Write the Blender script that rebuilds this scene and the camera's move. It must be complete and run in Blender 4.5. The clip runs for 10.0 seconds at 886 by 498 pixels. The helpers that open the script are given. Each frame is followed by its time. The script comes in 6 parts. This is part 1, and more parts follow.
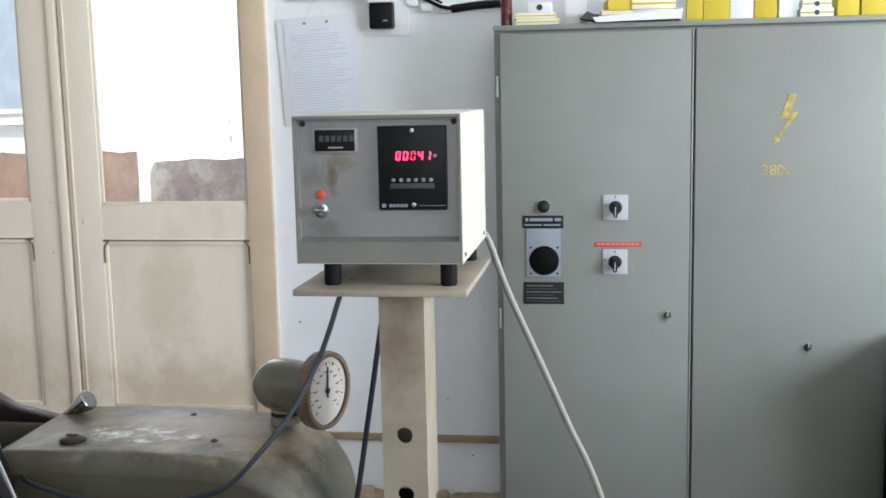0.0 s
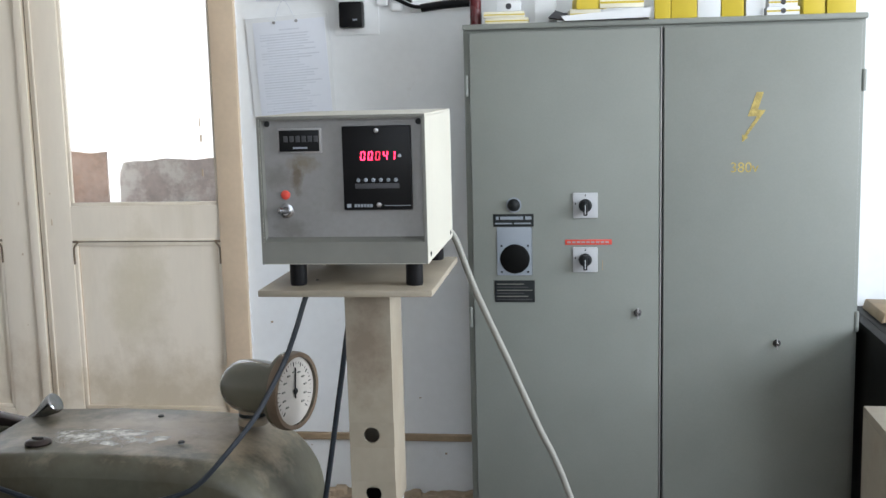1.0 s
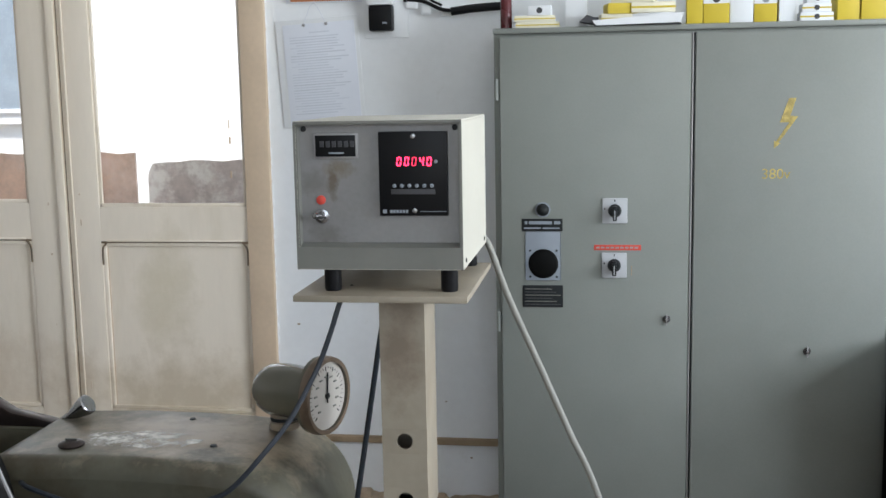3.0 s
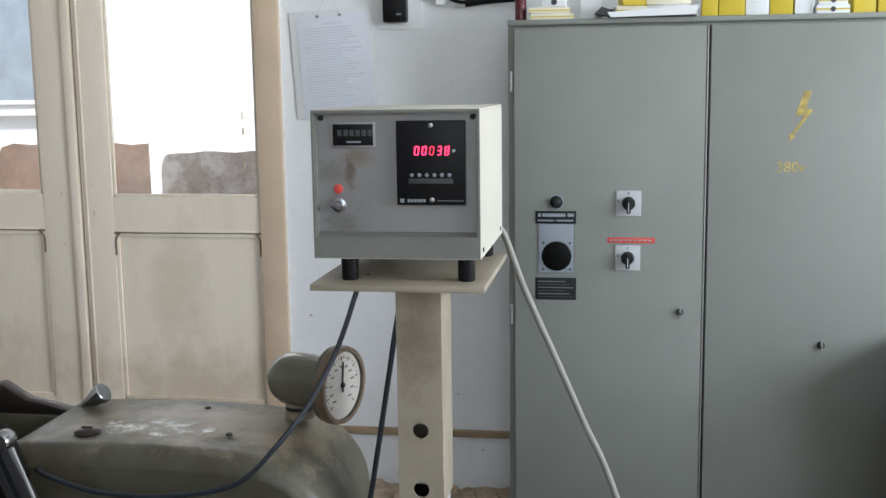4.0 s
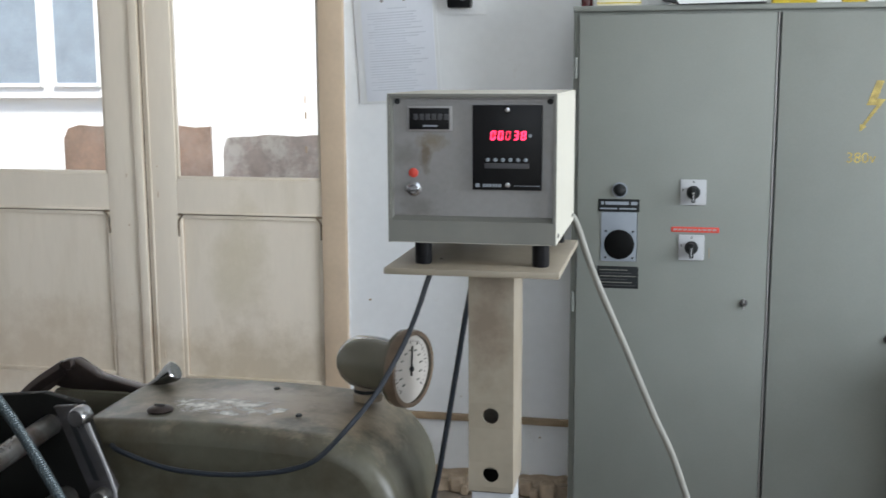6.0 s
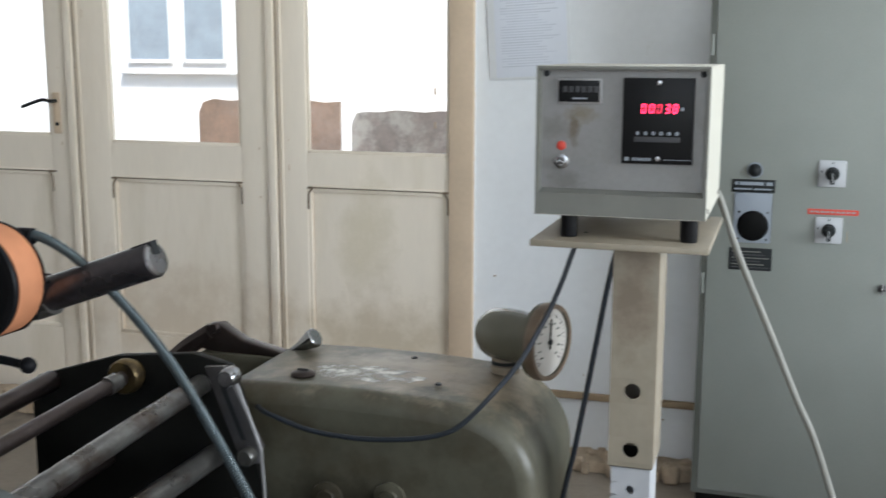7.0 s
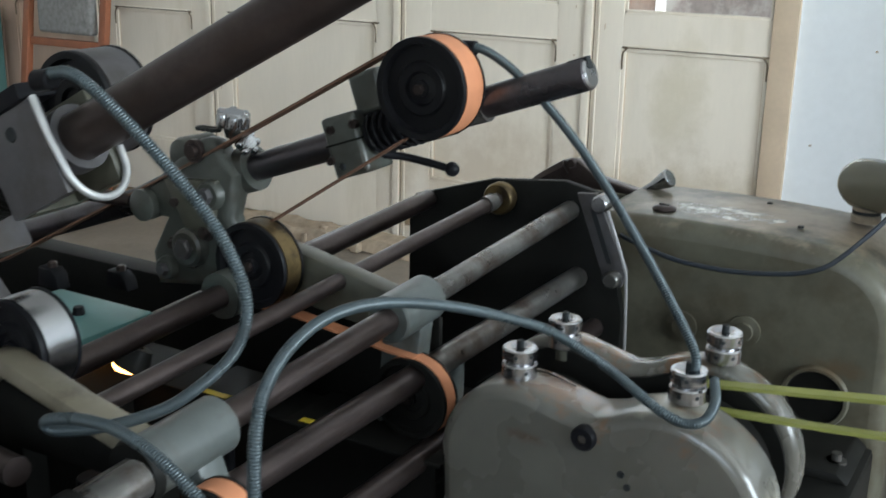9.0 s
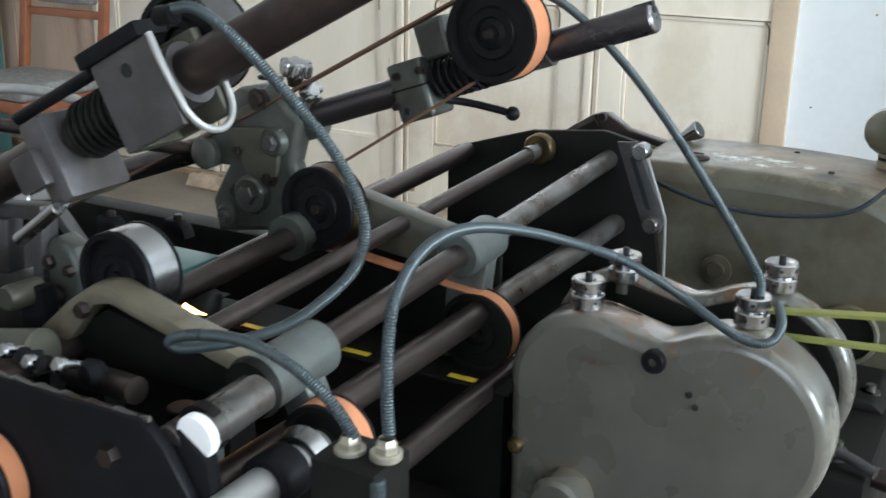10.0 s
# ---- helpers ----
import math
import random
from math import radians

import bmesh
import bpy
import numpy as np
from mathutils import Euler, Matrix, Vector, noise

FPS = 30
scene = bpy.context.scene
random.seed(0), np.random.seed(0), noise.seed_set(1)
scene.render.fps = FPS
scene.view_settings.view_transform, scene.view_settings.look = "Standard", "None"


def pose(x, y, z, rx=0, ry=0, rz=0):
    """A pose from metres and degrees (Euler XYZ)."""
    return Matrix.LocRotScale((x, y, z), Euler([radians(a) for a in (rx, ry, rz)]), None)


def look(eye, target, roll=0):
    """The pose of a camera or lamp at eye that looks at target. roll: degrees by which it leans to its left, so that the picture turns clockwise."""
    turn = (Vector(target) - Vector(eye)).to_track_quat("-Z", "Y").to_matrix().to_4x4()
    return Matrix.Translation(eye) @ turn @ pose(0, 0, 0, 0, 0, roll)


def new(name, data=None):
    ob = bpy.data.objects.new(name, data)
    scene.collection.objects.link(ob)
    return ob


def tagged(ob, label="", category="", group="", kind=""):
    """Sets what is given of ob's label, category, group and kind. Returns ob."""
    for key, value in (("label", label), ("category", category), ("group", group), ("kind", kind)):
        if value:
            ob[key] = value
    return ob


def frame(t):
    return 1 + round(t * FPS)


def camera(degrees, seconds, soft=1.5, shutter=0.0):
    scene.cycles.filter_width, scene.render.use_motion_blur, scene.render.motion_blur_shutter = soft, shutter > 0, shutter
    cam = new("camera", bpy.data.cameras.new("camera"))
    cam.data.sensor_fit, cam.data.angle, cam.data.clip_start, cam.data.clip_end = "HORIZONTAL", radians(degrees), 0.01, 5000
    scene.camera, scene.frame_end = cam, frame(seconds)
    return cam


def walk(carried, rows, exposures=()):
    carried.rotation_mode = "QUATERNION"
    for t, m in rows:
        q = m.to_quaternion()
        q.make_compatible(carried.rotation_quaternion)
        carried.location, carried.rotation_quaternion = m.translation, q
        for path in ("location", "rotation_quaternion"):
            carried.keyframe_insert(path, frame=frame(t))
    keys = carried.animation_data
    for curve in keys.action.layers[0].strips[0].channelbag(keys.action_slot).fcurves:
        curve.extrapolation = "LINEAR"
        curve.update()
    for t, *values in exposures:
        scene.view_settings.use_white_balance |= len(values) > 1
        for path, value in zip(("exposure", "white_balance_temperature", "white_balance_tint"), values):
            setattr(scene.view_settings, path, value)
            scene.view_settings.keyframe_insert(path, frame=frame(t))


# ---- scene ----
cam = camera(43.9, 10.0, shutter=0.5)
PATH = [
    (0, (0.218, 0.048, 1.617), (-0.085, 2.004, 1.329), -1.2),
    (0.5, (0.232, 0.045, 1.624), (-0.042, 2.004, 1.332), -1.5),
    (1, (0.235, 0.048, 1.619), (-0.026, 2.009, 1.327), -1.4),
    (1.5, (0.23, 0.054, 1.623), (-0.033, 2.013, 1.323), -1.5),
    (2, (0.216, 0.054, 1.623), (-0.064, 2.013, 1.336), -1.4),
    (2.5, (0.213, 0.053, 1.627), (-0.076, 2.011, 1.34), -1.2),
    (4, (0.2, 0.051, 1.619), (-0.114, 2.004, 1.32), -0.8),
    (4.5, (0.19, 0.061, 1.616), (-0.123, 2.013, 1.311), -0.5),
    (5, (0.19, 0.046, 1.617), (-0.148, 1.994, 1.314), -0.2),
    (6.3, (0.144, 0.046, 1.613), (-0.304, 1.966, 1.28), -0.2),
    (6.5, (0.132, 0.042, 1.608), (-0.36, 1.95, 1.266), -0.1),
    (7, (0.11, 0.023, 1.603), (-0.479, 1.901, 1.248), 0.1),
    (7.5, (0.088, -0.002, 1.591), (-0.635, 1.823, 1.208), 0.0),
    (8, (0.049, -0.035, 1.571), (-0.793, 1.722, 1.119), 0.6),
    (8.5, (-0.005, -0.106, 1.553), (-0.935, 1.584, 1.026), 1.0),
    (9, (-0.039, -0.172, 1.542), (-1.006, 1.484, 0.973), 1.1),
    (9.5, (-0.079, -0.235, 1.523), (-0.986, 1.44, 0.915), 1.3),
    (10, (-0.115, -0.311, 1.506), (-1.029, 1.362, 0.901), 1.1),
]
walk(cam, [(t, look(eye, target, roll)) for t, eye, target, roll in PATH],
     exposures=[(0.0, 1.14, 6300, 11), (0.5, 1.02, 6300, 11), (1.0, 0.96, 6300, 11), (2.5, 0.83, 6300, 11), (5.0, 0.83, 6300, 11), (6.5, 0.88, 6300, 10), (7.5, 0.98, 6250, 8), (8.5, 1.1, 6100, 5), (9.0, 1.2, 6100, 5), (10.0, 1.52, 6100, 6)])

# ---- world, sun, window light, exposure ----
world = bpy.data.worlds.new("sky")
scene.world = world
world.use_nodes = True
wn = world.node_tree.nodes
sky = wn.new("ShaderNodeTexSky")
sky.sky_type, sky.sun_disc = "NISHITA", False
sky.sun_elevation, sky.sun_rotation = radians(48), radians(150)
wn["Background"].inputs["Strength"].default_value = 0.13
world.node_tree.links.new(sky.outputs[0], wn["Background"].inputs["Color"])
sun = new("sun", bpy.data.lights.new("sun", "SUN"))
sun.data.energy, sun.data.angle, sun.data.color = 3.0, radians(12), (1.0, 0.96, 0.9)
sun.matrix_world = look((0, 0, 10), (-2.6, 5.0, 2.0))


def window_light(name, at, to, width, height, watts):
    """An area lamp for daylight in the opening of a window out of view."""
    lamp = new(name, bpy.data.lights.new(name, "AREA"))
    lamp.data.shape, lamp.data.size, lamp.data.size_y = "RECTANGLE", width, height
    lamp.data.energy, lamp.data.color = watts, (0.9, 0.96, 1.0)
    lamp.matrix_world = look(at, to)


# the south window is unseen, added to fill the fronts with light
window_light("daylight", (0.6, -3.45, 2.35), (0.6, 0, 1.9), 2.7, 1.6, 17)
window_light("daylight", (3.45, 0.9, 2.0), (0, 0.9, 1.75), 3.0, 1.3, 105)


# ---- materials ----
def mat(name, base, rough=0.6, metal=0.0, vary=0.12, scale=6.0, fine=60.0, bump=0.15, spots=None, spot_scale=3.0, spot_cut=0.62,
        spot_soft=0.16, stretch=1.0, coat=0.0, spec=0.5):
    """A painted, bare or stained surface: slow and fine variation of colour and gloss, relief, and stains of another colour."""
    m = bpy.data.materials.new(name)
    m.use_nodes = True
    n, l = m.node_tree.nodes, m.node_tree.links
    b = n["Principled BSDF"]
    b.inputs["Metallic"].default_value = metal
    b.inputs["Specular IOR Level"].default_value = spec
    b.inputs["Coat Weight"].default_value = coat
    b.inputs["Coat Roughness"].default_value = 0.25
    info = n.new("ShaderNodeObjectInfo")
    shift = n.new("ShaderNodeVectorMath")
    shift.operation = "MULTIPLY_ADD"
    shift.inputs[1].default_value = (1, 1, stretch)
    geo = n.new("ShaderNodeNewGeometry")
    l.new(geo.outputs["Position"], shift.inputs[0])
    l.new(info.outputs["Random"], shift.inputs[2])
    slow, fast = n.new("ShaderNodeTexNoise"), n.new("ShaderNodeTexNoise")
    for node, s, d in ((slow, scale, 4), (fast, fine, 3)):
        node.inputs["Scale"].default_value, node.inputs["Detail"].default_value = s, d
        l.new(shift.outputs[0], node.inputs["Vector"])
    add = n.new("ShaderNodeMath")
    add.operation = "MULTIPLY_ADD"
    add.inputs[1].default_value = 0.35
    l.new(fast.outputs["Fac"], add.inputs[0])
    l.new(slow.outputs["Fac"], add.inputs[2])
    ramp = n.new("ShaderNodeMapRange")
    ramp.inputs["From Min"].default_value, ramp.inputs["From Max"].default_value = 0.4, 0.95
    ramp.inputs["To Min"].default_value, ramp.inputs["To Max"].default_value = 1 - vary, 1 + vary
    l.new(add.outputs[0], ramp.inputs["Value"])
    hsv = n.new("ShaderNodeHueSaturation")
    hsv.inputs["Color"].default_value = (*base, 1)
    l.new(ramp.outputs[0], hsv.inputs["Value"])
    colour = hsv.outputs[0]
    if spots:
        sp = n.new("ShaderNodeTexNoise")
        sp.inputs["Scale"].default_value, sp.inputs["Detail"].default_value, sp.inputs["Roughness"].default_value = spot_scale, 6, 0.65
        l.new(shift.outputs[0], sp.inputs["Vector"])
        cut = n.new("ShaderNodeMapRange")
        cut.inputs["From Min"].default_value, cut.inputs["From Max"].default_value = spot_cut - 0.03, spot_cut + spot_soft
        l.new(sp.outputs["Fac"], cut.inputs["Value"])
        mix = n.new("ShaderNodeMix")
        mix.data_type = "RGBA"
        l.new(cut.outputs[0], mix.inputs["Factor"])
        l.new(colour, mix.inputs["A"])
        mix.inputs["B"].default_value = (*spots, 1)
        colour = mix.outputs["Result"]
    l.new(colour, b.inputs["Base Color"])
    rr = n.new("ShaderNodeMapRange")
    rr.inputs["To Min"].default_value, rr.inputs["To Max"].default_value = max(0.03, rough - 0.12), min(1, rough + 0.12)
    l.new(slow.outputs["Fac"], rr.inputs["Value"])
    l.new(rr.outputs[0], b.inputs["Roughness"])
    if bump:
        bp = n.new("ShaderNodeBump")
        bp.inputs["Strength"].default_value, bp.inputs["Distance"].default_value = bump, 0.002
        l.new(add.outputs[0], bp.inputs["Height"])
        l.new(bp.outputs[0], b.inputs["Normal"])
    return m


M = dict(
    plaster=mat("white_plaster", (0.84, 0.86, 0.88), 0.85, vary=0.05, scale=2.5, fine=40, bump=0.3, spots=(0.6, 0.58, 0.55), spot_scale=5, spot_cut=0.68),
    wall=mat("room_plaster", (0.7, 0.68, 0.66), 0.9, vary=0.06, scale=1.5),
    ceiling=mat("ceiling_paint", (0.8, 0.8, 0.78), 0.9, vary=0.04, scale=1.0),
    floor=mat("concrete_floor", (0.24, 0.2, 0.16), 0.7, vary=0.25, scale=3, spots=(0.15, 0.12, 0.095), spot_scale=4),
    cream=mat("cream_paint", (0.86, 0.77, 0.65), 0.42, vary=0.05, scale=5, fine=70, stretch=0.2, bump=0.35, spots=(0.66, 0.57, 0.42), spot_scale=3.2, spot_cut=0.54, spot_soft=0.3),
    pink_dim_cream=mat("pinkish_dim_cream_paint", (0.6, 0.43, 0.33), 0.5, vary=0.14, scale=5, stretch=0.2, bump=0.3, spots=(0.75, 0.62, 0.5), spot_scale=4, spot_cut=0.55),
    grime_shadow=mat("grimy_shadow_line", (0.2, 0.15, 0.1), 0.8, vary=0.4, scale=22, bump=0.2),
    castgrey=mat("dark_olive_grey_casting", (0.056, 0.06, 0.052), 0.36, vary=0.28, scale=16, bump=0.4, spots=(0.035, 0.032, 0.025), spot_scale=13, spot_cut=0.52),
    polished=mat("polished_dark_bar", (0.1, 0.092, 0.1), 0.3, 0.85, vary=0.2, scale=14, fine=150, spots=(0.05, 0.037, 0.035), spot_scale=9, spot_cut=0.55),
    arm_paint=mat("olive_beige_enamel", (0.13, 0.115, 0.082), 0.4, vary=0.25, scale=14, bump=0.3, spots=(0.06, 0.048, 0.03), spot_scale=12, spot_cut=0.56),
    gland=mat("pale_brass_gland", (0.34, 0.315, 0.255), 0.35, 0.5, vary=0.12, scale=30),
    cream_dark=mat("cream_frame_paint", (0.64, 0.5, 0.36), 0.55, vary=0.1, scale=5, bump=0.2),
    cabinet=mat("grey_green_enamel", (0.221, 0.235, 0.216), 0.4, vary=0.08, scale=4, fine=170, bump=0.22, spots=(0.215, 0.23, 0.215), spot_scale=4),
    box=mat("ivory_enamel", (0.53, 0.51, 0.44), 0.5, vary=0.05, scale=8, bump=0.1, spots=(0.5, 0.46, 0.38), spot_scale=7, spot_cut=0.66),
    alu=mat("brushed_aluminium", (0.34, 0.33, 0.33), 0.48, 0.5, vary=0.08, scale=9, fine=120, spots=(0.33, 0.29, 0.25), spot_scale=9, spot_cut=0.68),
    black=mat("black_plastic", (0.006, 0.006, 0.007), 0.4, vary=0.2, spec=0.18),
    cast=mat("olive_grey_machine_enamel", (0.088, 0.083, 0.06), 0.38, vary=0.28, scale=9, bump=0.35, spots=(0.058, 0.046, 0.028), spot_scale=6, spot_cut=0.5, coat=0.05, spec=0.4),
    steel=mat("oiled_steel", (0.056, 0.043, 0.04), 0.34, 0.72, vary=0.3, scale=14, fine=150, spots=(0.045, 0.033, 0.028), spot_scale=12, spot_cut=0.52),
    dark=mat("black_oxide_plate", (0.008, 0.008, 0.0095), 0.42, 0.0, vary=0.3, scale=10, spec=0.1),
    rail=mat("ground_steel", (0.125, 0.12, 0.112), 0.3, 0.65, vary=0.3, scale=16, fine=120, spots=(0.06, 0.044, 0.035), spot_scale=11, spot_cut=0.49, spot_soft=0.1),
    olive=mat("olive_cast_iron", (0.062, 0.06, 0.044), 0.42, vary=0.3, scale=12, bump=0.25, spots=(0.04, 0.034, 0.026), spot_scale=14, spot_cut=0.58),
    hubgrey=mat("grey_blue_enamel", (0.075, 0.084, 0.08), 0.36, vary=0.2, scale=18, bump=0.35, spots=(0.05, 0.043, 0.034), spot_scale=12, spot_cut=0.55),
    cover=mat("pale_grey_green_enamel", (0.098, 0.094, 0.08), 0.28, vary=0.16, scale=9, bump=0.3, spots=(0.086, 0.08, 0.066), spot_scale=7, spot_cut=0.55, coat=0.45),
    orange=mat("orange_belt_rubber", (0.47, 0.19, 0.09), 0.75, vary=0.12, scale=25),
    leather=mat("brown_belt", (0.12, 0.06, 0.035), 0.7, vary=0.2, scale=20),
    brass=mat("oily_brass", (0.15, 0.105, 0.045), 0.4, 0.8, vary=0.3, scale=25, spots=(0.045, 0.032, 0.02), spot_scale=22, spot_cut=0.5),
    hose=mat("grey_blue_conduit", (0.05, 0.066, 0.073), 0.3, 0.35, vary=0.15, scale=25),
    yellow_belt=mat("yellow_green_belt", (0.2, 0.21, 0.045), 0.6, vary=0.12, scale=18),
    # near-black for greasy parts, and for shade painted into the machine's gaps
    grease_shade=mat("greasy_black_and_gap_shade", (0.009, 0.0088, 0.0078), 0.5, vary=0.35, scale=9, spec=0.09),
    teal=mat("teal_enamel", (0.1, 0.22, 0.21), 0.4, vary=0.12, scale=10),
    wood=mat("orange_brown_wood", (0.3, 0.1, 0.045), 0.4, vary=0.2, scale=12, coat=0.2),
    cloth=mat("grey_woven_cloth", (0.26, 0.25, 0.24), 0.95, vary=0.35, scale=45, fine=300, bump=0.5),
    paper=mat("white_paper", (0.74, 0.77, 0.84), 0.7, vary=0.03, bump=0.05),
    grey_ink=mat("grey_print", (0.63, 0.66, 0.73), 0.8, vary=0.1, bump=0),
    red=mat("red_plastic", (0.6, 0.06, 0.04), 0.45, vary=0.06),
    bordeaux=mat("dark_red_glaze", (0.09, 0.012, 0.015), 0.25, vary=0.1),
    yellow=mat("yellow_carton", (0.58, 0.44, 0.03), 0.55, vary=0.06),
    pale=mat("cream_carton", (0.75, 0.71, 0.56), 0.6, vary=0.05),
    white_card=mat("white_carton", (0.76, 0.78, 0.8), 0.6, vary=0.04),
    dark_card=mat("dark_grey_carton", (0.05, 0.05, 0.055), 0.7, vary=0.2),
    stencil=mat("faded_yellow_stencil", (0.55, 0.42, 0.12), 0.6, vary=0.15, scale=40),
    plate_grey=mat("blue_grey_plate", (0.25, 0.28, 0.32), 0.45, vary=0.06),
    ink=mat("black_ink", (0.016, 0.018, 0.019), 0.5, vary=0.2, spec=0.2),
    facade=mat("white_render", (0.9, 0.9, 0.89), 0.9, vary=0.04, scale=1.0),
    pane_dark=mat("dark_window_pane", (0.3, 0.35, 0.4), 0.15, vary=0.15),
    rust=mat("rust_brown_sheet", (0.6, 0.42, 0.33), 0.8, vary=0.3, scale=6, spots=(0.74, 0.6, 0.54), spot_scale=5, spot_cut=0.5),
    rust_pale=mat("peeling_sheet", (0.66, 0.56, 0.53), 0.8, vary=0.3, scale=7, spots=(0.93, 0.87, 0.83), spot_scale=6, spot_cut=0.47, spot_soft=0.08),
    strip=mat("brown_wood_strip", (0.34, 0.25, 0.16), 0.7, vary=0.2, scale=14),
    debris=mat("crumbled_plaster", (0.42, 0.33, 0.24), 0.95, vary=0.3, scale=18, bump=0.6),
    powder=mat("white_powder", (0.82, 0.8, 0.76), 0.95, vary=0.12, scale=40),
    cable=mat("dark_blue_cable", (0.014, 0.019, 0.027), 0.45, vary=0.1),
    cable_grey=mat("grey_cable", (0.23, 0.225, 0.2), 0.55, vary=0.1),
    switch=mat("pale_grey_plastic", (0.46, 0.47, 0.49), 0.45, vary=0.04),
    instrument=mat("dark_glass", (0.005, 0.005, 0.005), 0.5, vary=0.1, bump=0, spec=0.08),
    # flat white stands for the window mirrored in a polished stud end
    bright=mat("white_window_glint", (0.9, 0.91, 0.92), 0.5, vary=0.02),
    post=mat("dirty_ivory_enamel", (0.3, 0.26, 0.2), 0.5, vary=0.16, scale=9, spots=(0.26, 0.21, 0.15), spot_scale=7, spot_cut=0.55, spot_soft=0.3),
    grimy=mat("grimy_grey_steel", (0.06, 0.057, 0.06), 0.45, 0.15, vary=0.38, scale=12, bump=0.45, spots=(0.034, 0.028, 0.024), spot_scale=9, spot_cut=0.48),
    pale_metal=mat("worn_pale_metal", (0.4, 0.4, 0.395), 0.4, 0.5, vary=0.15, scale=30),
    bezel=mat("grey_bezel_enamel", (0.165, 0.165, 0.148), 0.45, vary=0.1, scale=12),
    gloss=mat("glossy_olive_enamel", (0.115, 0.108, 0.078), 0.16, vary=0.08, scale=10, coat=0.7),
    panel=mat("smudged_aluminium", (0.25, 0.245, 0.245), 0.45, 0.45, vary=0.15, scale=7, fine=120, spots=(0.2, 0.18, 0.16), spot_scale=9, spot_cut=0.6, spot_soft=0.3),
    rim=mat("brown_worn_rim", (0.16, 0.115, 0.08), 0.4, 0.3, vary=0.2, scale=30),
    dial=mat("dial_face", (0.43, 0.4, 0.36), 0.45, vary=0.08),
    chrome=mat("worn_chrome", (0.36, 0.36, 0.37), 0.24, 1.0, vary=0.05, scale=20),
)


def glow(name, colour, strength):
    m = bpy.data.materials.new(name)
    m.use_nodes = True
    b = m.node_tree.nodes["Principled BSDF"]
    b.inputs["Base Color"].default_value = (0.05, 0.01, 0.01, 1)
    b.inputs["Emission Color"].default_value, b.inputs["Emission Strength"].default_value = (*colour, 1), strength
    return m


def clear(name, tint):
    m = bpy.data.materials.new(name)
    m.use_nodes = True
    b = m.node_tree.nodes["Principled BSDF"]
    b.inputs["Base Color"].default_value = (*tint, 1)
    b.inputs["Transmission Weight"].default_value, b.inputs["Roughness"].default_value, b.inputs["IOR"].default_value = 1.0, 0.02, 1.1
    return m


pw = M["powder"].node_tree
cov, cut, rad = pw.nodes.new("ShaderNodeTexNoise"), pw.nodes.new("ShaderNodeMapRange"), pw.nodes.new("ShaderNodeTexCoord")
cov.inputs["Scale"].default_value, cov.inputs["Detail"].default_value, cov.inputs["Roughness"].default_value = 26.0, 7.0, 0.7
cut.inputs["From Min"].default_value, cut.inputs["From Max"].default_value, cut.inputs["To Max"].default_value = 0.42, 0.62, 0.9
pw.links.new(rad.outputs["Object"], cov.inputs["Vector"])
pw.links.new(cov.outputs["Fac"], cut.inputs["Value"])
pw.links.new(cut.outputs[0], pw.nodes["Principled BSDF"].inputs["Alpha"])
st_t = M["stencil"].node_tree
cov, cut = st_t.nodes.new("ShaderNodeTexNoise"), st_t.nodes.new("ShaderNodeMapRange")
cov.inputs["Scale"].default_value, cov.inputs["Detail"].default_value = 70.0, 6.0
cut.inputs["From Min"].default_value, cut.inputs["From Max"].default_value, cut.inputs["To Min"].default_value, cut.inputs["To Max"].default_value = 0.34, 0.6, 0.55, 0.95
st_g = st_t.nodes.new("ShaderNodeNewGeometry")
st_t.links.new(st_g.outputs["Position"], cov.inputs["Vector"])
st_t.links.new(cov.outputs["Fac"], cut.inputs["Value"])
st_t.links.new(cut.outputs[0], st_t.nodes["Principled BSDF"].inputs["Alpha"])
for key in ("cover", "gloss"):
    M[key].node_tree.nodes["Principled BSDF"].inputs["Coat Roughness"].default_value = 0.08
cr = M["cover"].node_tree
cr_b = cr.nodes["Principled BSDF"]
cr_in = cr_b.inputs["Base Color"].links[0].from_socket
cr_g, cr_s, cr_n, cr_z, cr_f, cr_m, cr_c = [cr.nodes.new("ShaderNode" + k) for k in ("NewGeometry", "SeparateXYZ", "TexNoise", "MapRange", "Math", "Mix", "MapRange")]
cr_n.inputs["Scale"].default_value, cr_n.inputs["Detail"].default_value, cr_n.inputs["Roughness"].default_value = 15.0, 7.0, 0.7
cr_z.inputs["From Min"].default_value, cr_z.inputs["From Max"].default_value = 0.93, 1.0
cr_z.inputs["To Min"].default_value, cr_z.inputs["To Max"].default_value = -0.13, 0.06
cr_c.inputs["From Min"].default_value, cr_c.inputs["From Max"].default_value = 0.53, 0.66
cr_f.operation, cr_m.data_type = "ADD", "RGBA"
cr_m.inputs["B"].default_value = (0.13, 0.066, 0.03, 1)
cr.links.new(cr_g.outputs["Position"], cr_s.inputs[0])
cr.links.new(cr_g.outputs["Position"], cr_n.inputs["Vector"])
cr.links.new(cr_s.outputs["Z"], cr_z.inputs["Value"])
cr.links.new(cr_n.outputs["Fac"], cr_f.inputs[0])
cr.links.new(cr_z.outputs[0], cr_f.inputs[1])
cr.links.new(cr_f.outputs[0], cr_c.inputs["Value"])
cr.links.new(cr_c.outputs[0], cr_m.inputs["Factor"])
cr.links.new(cr_in, cr_m.inputs["A"])
cr.links.new(cr_m.outputs["Result"], cr_b.inputs["Base Color"])


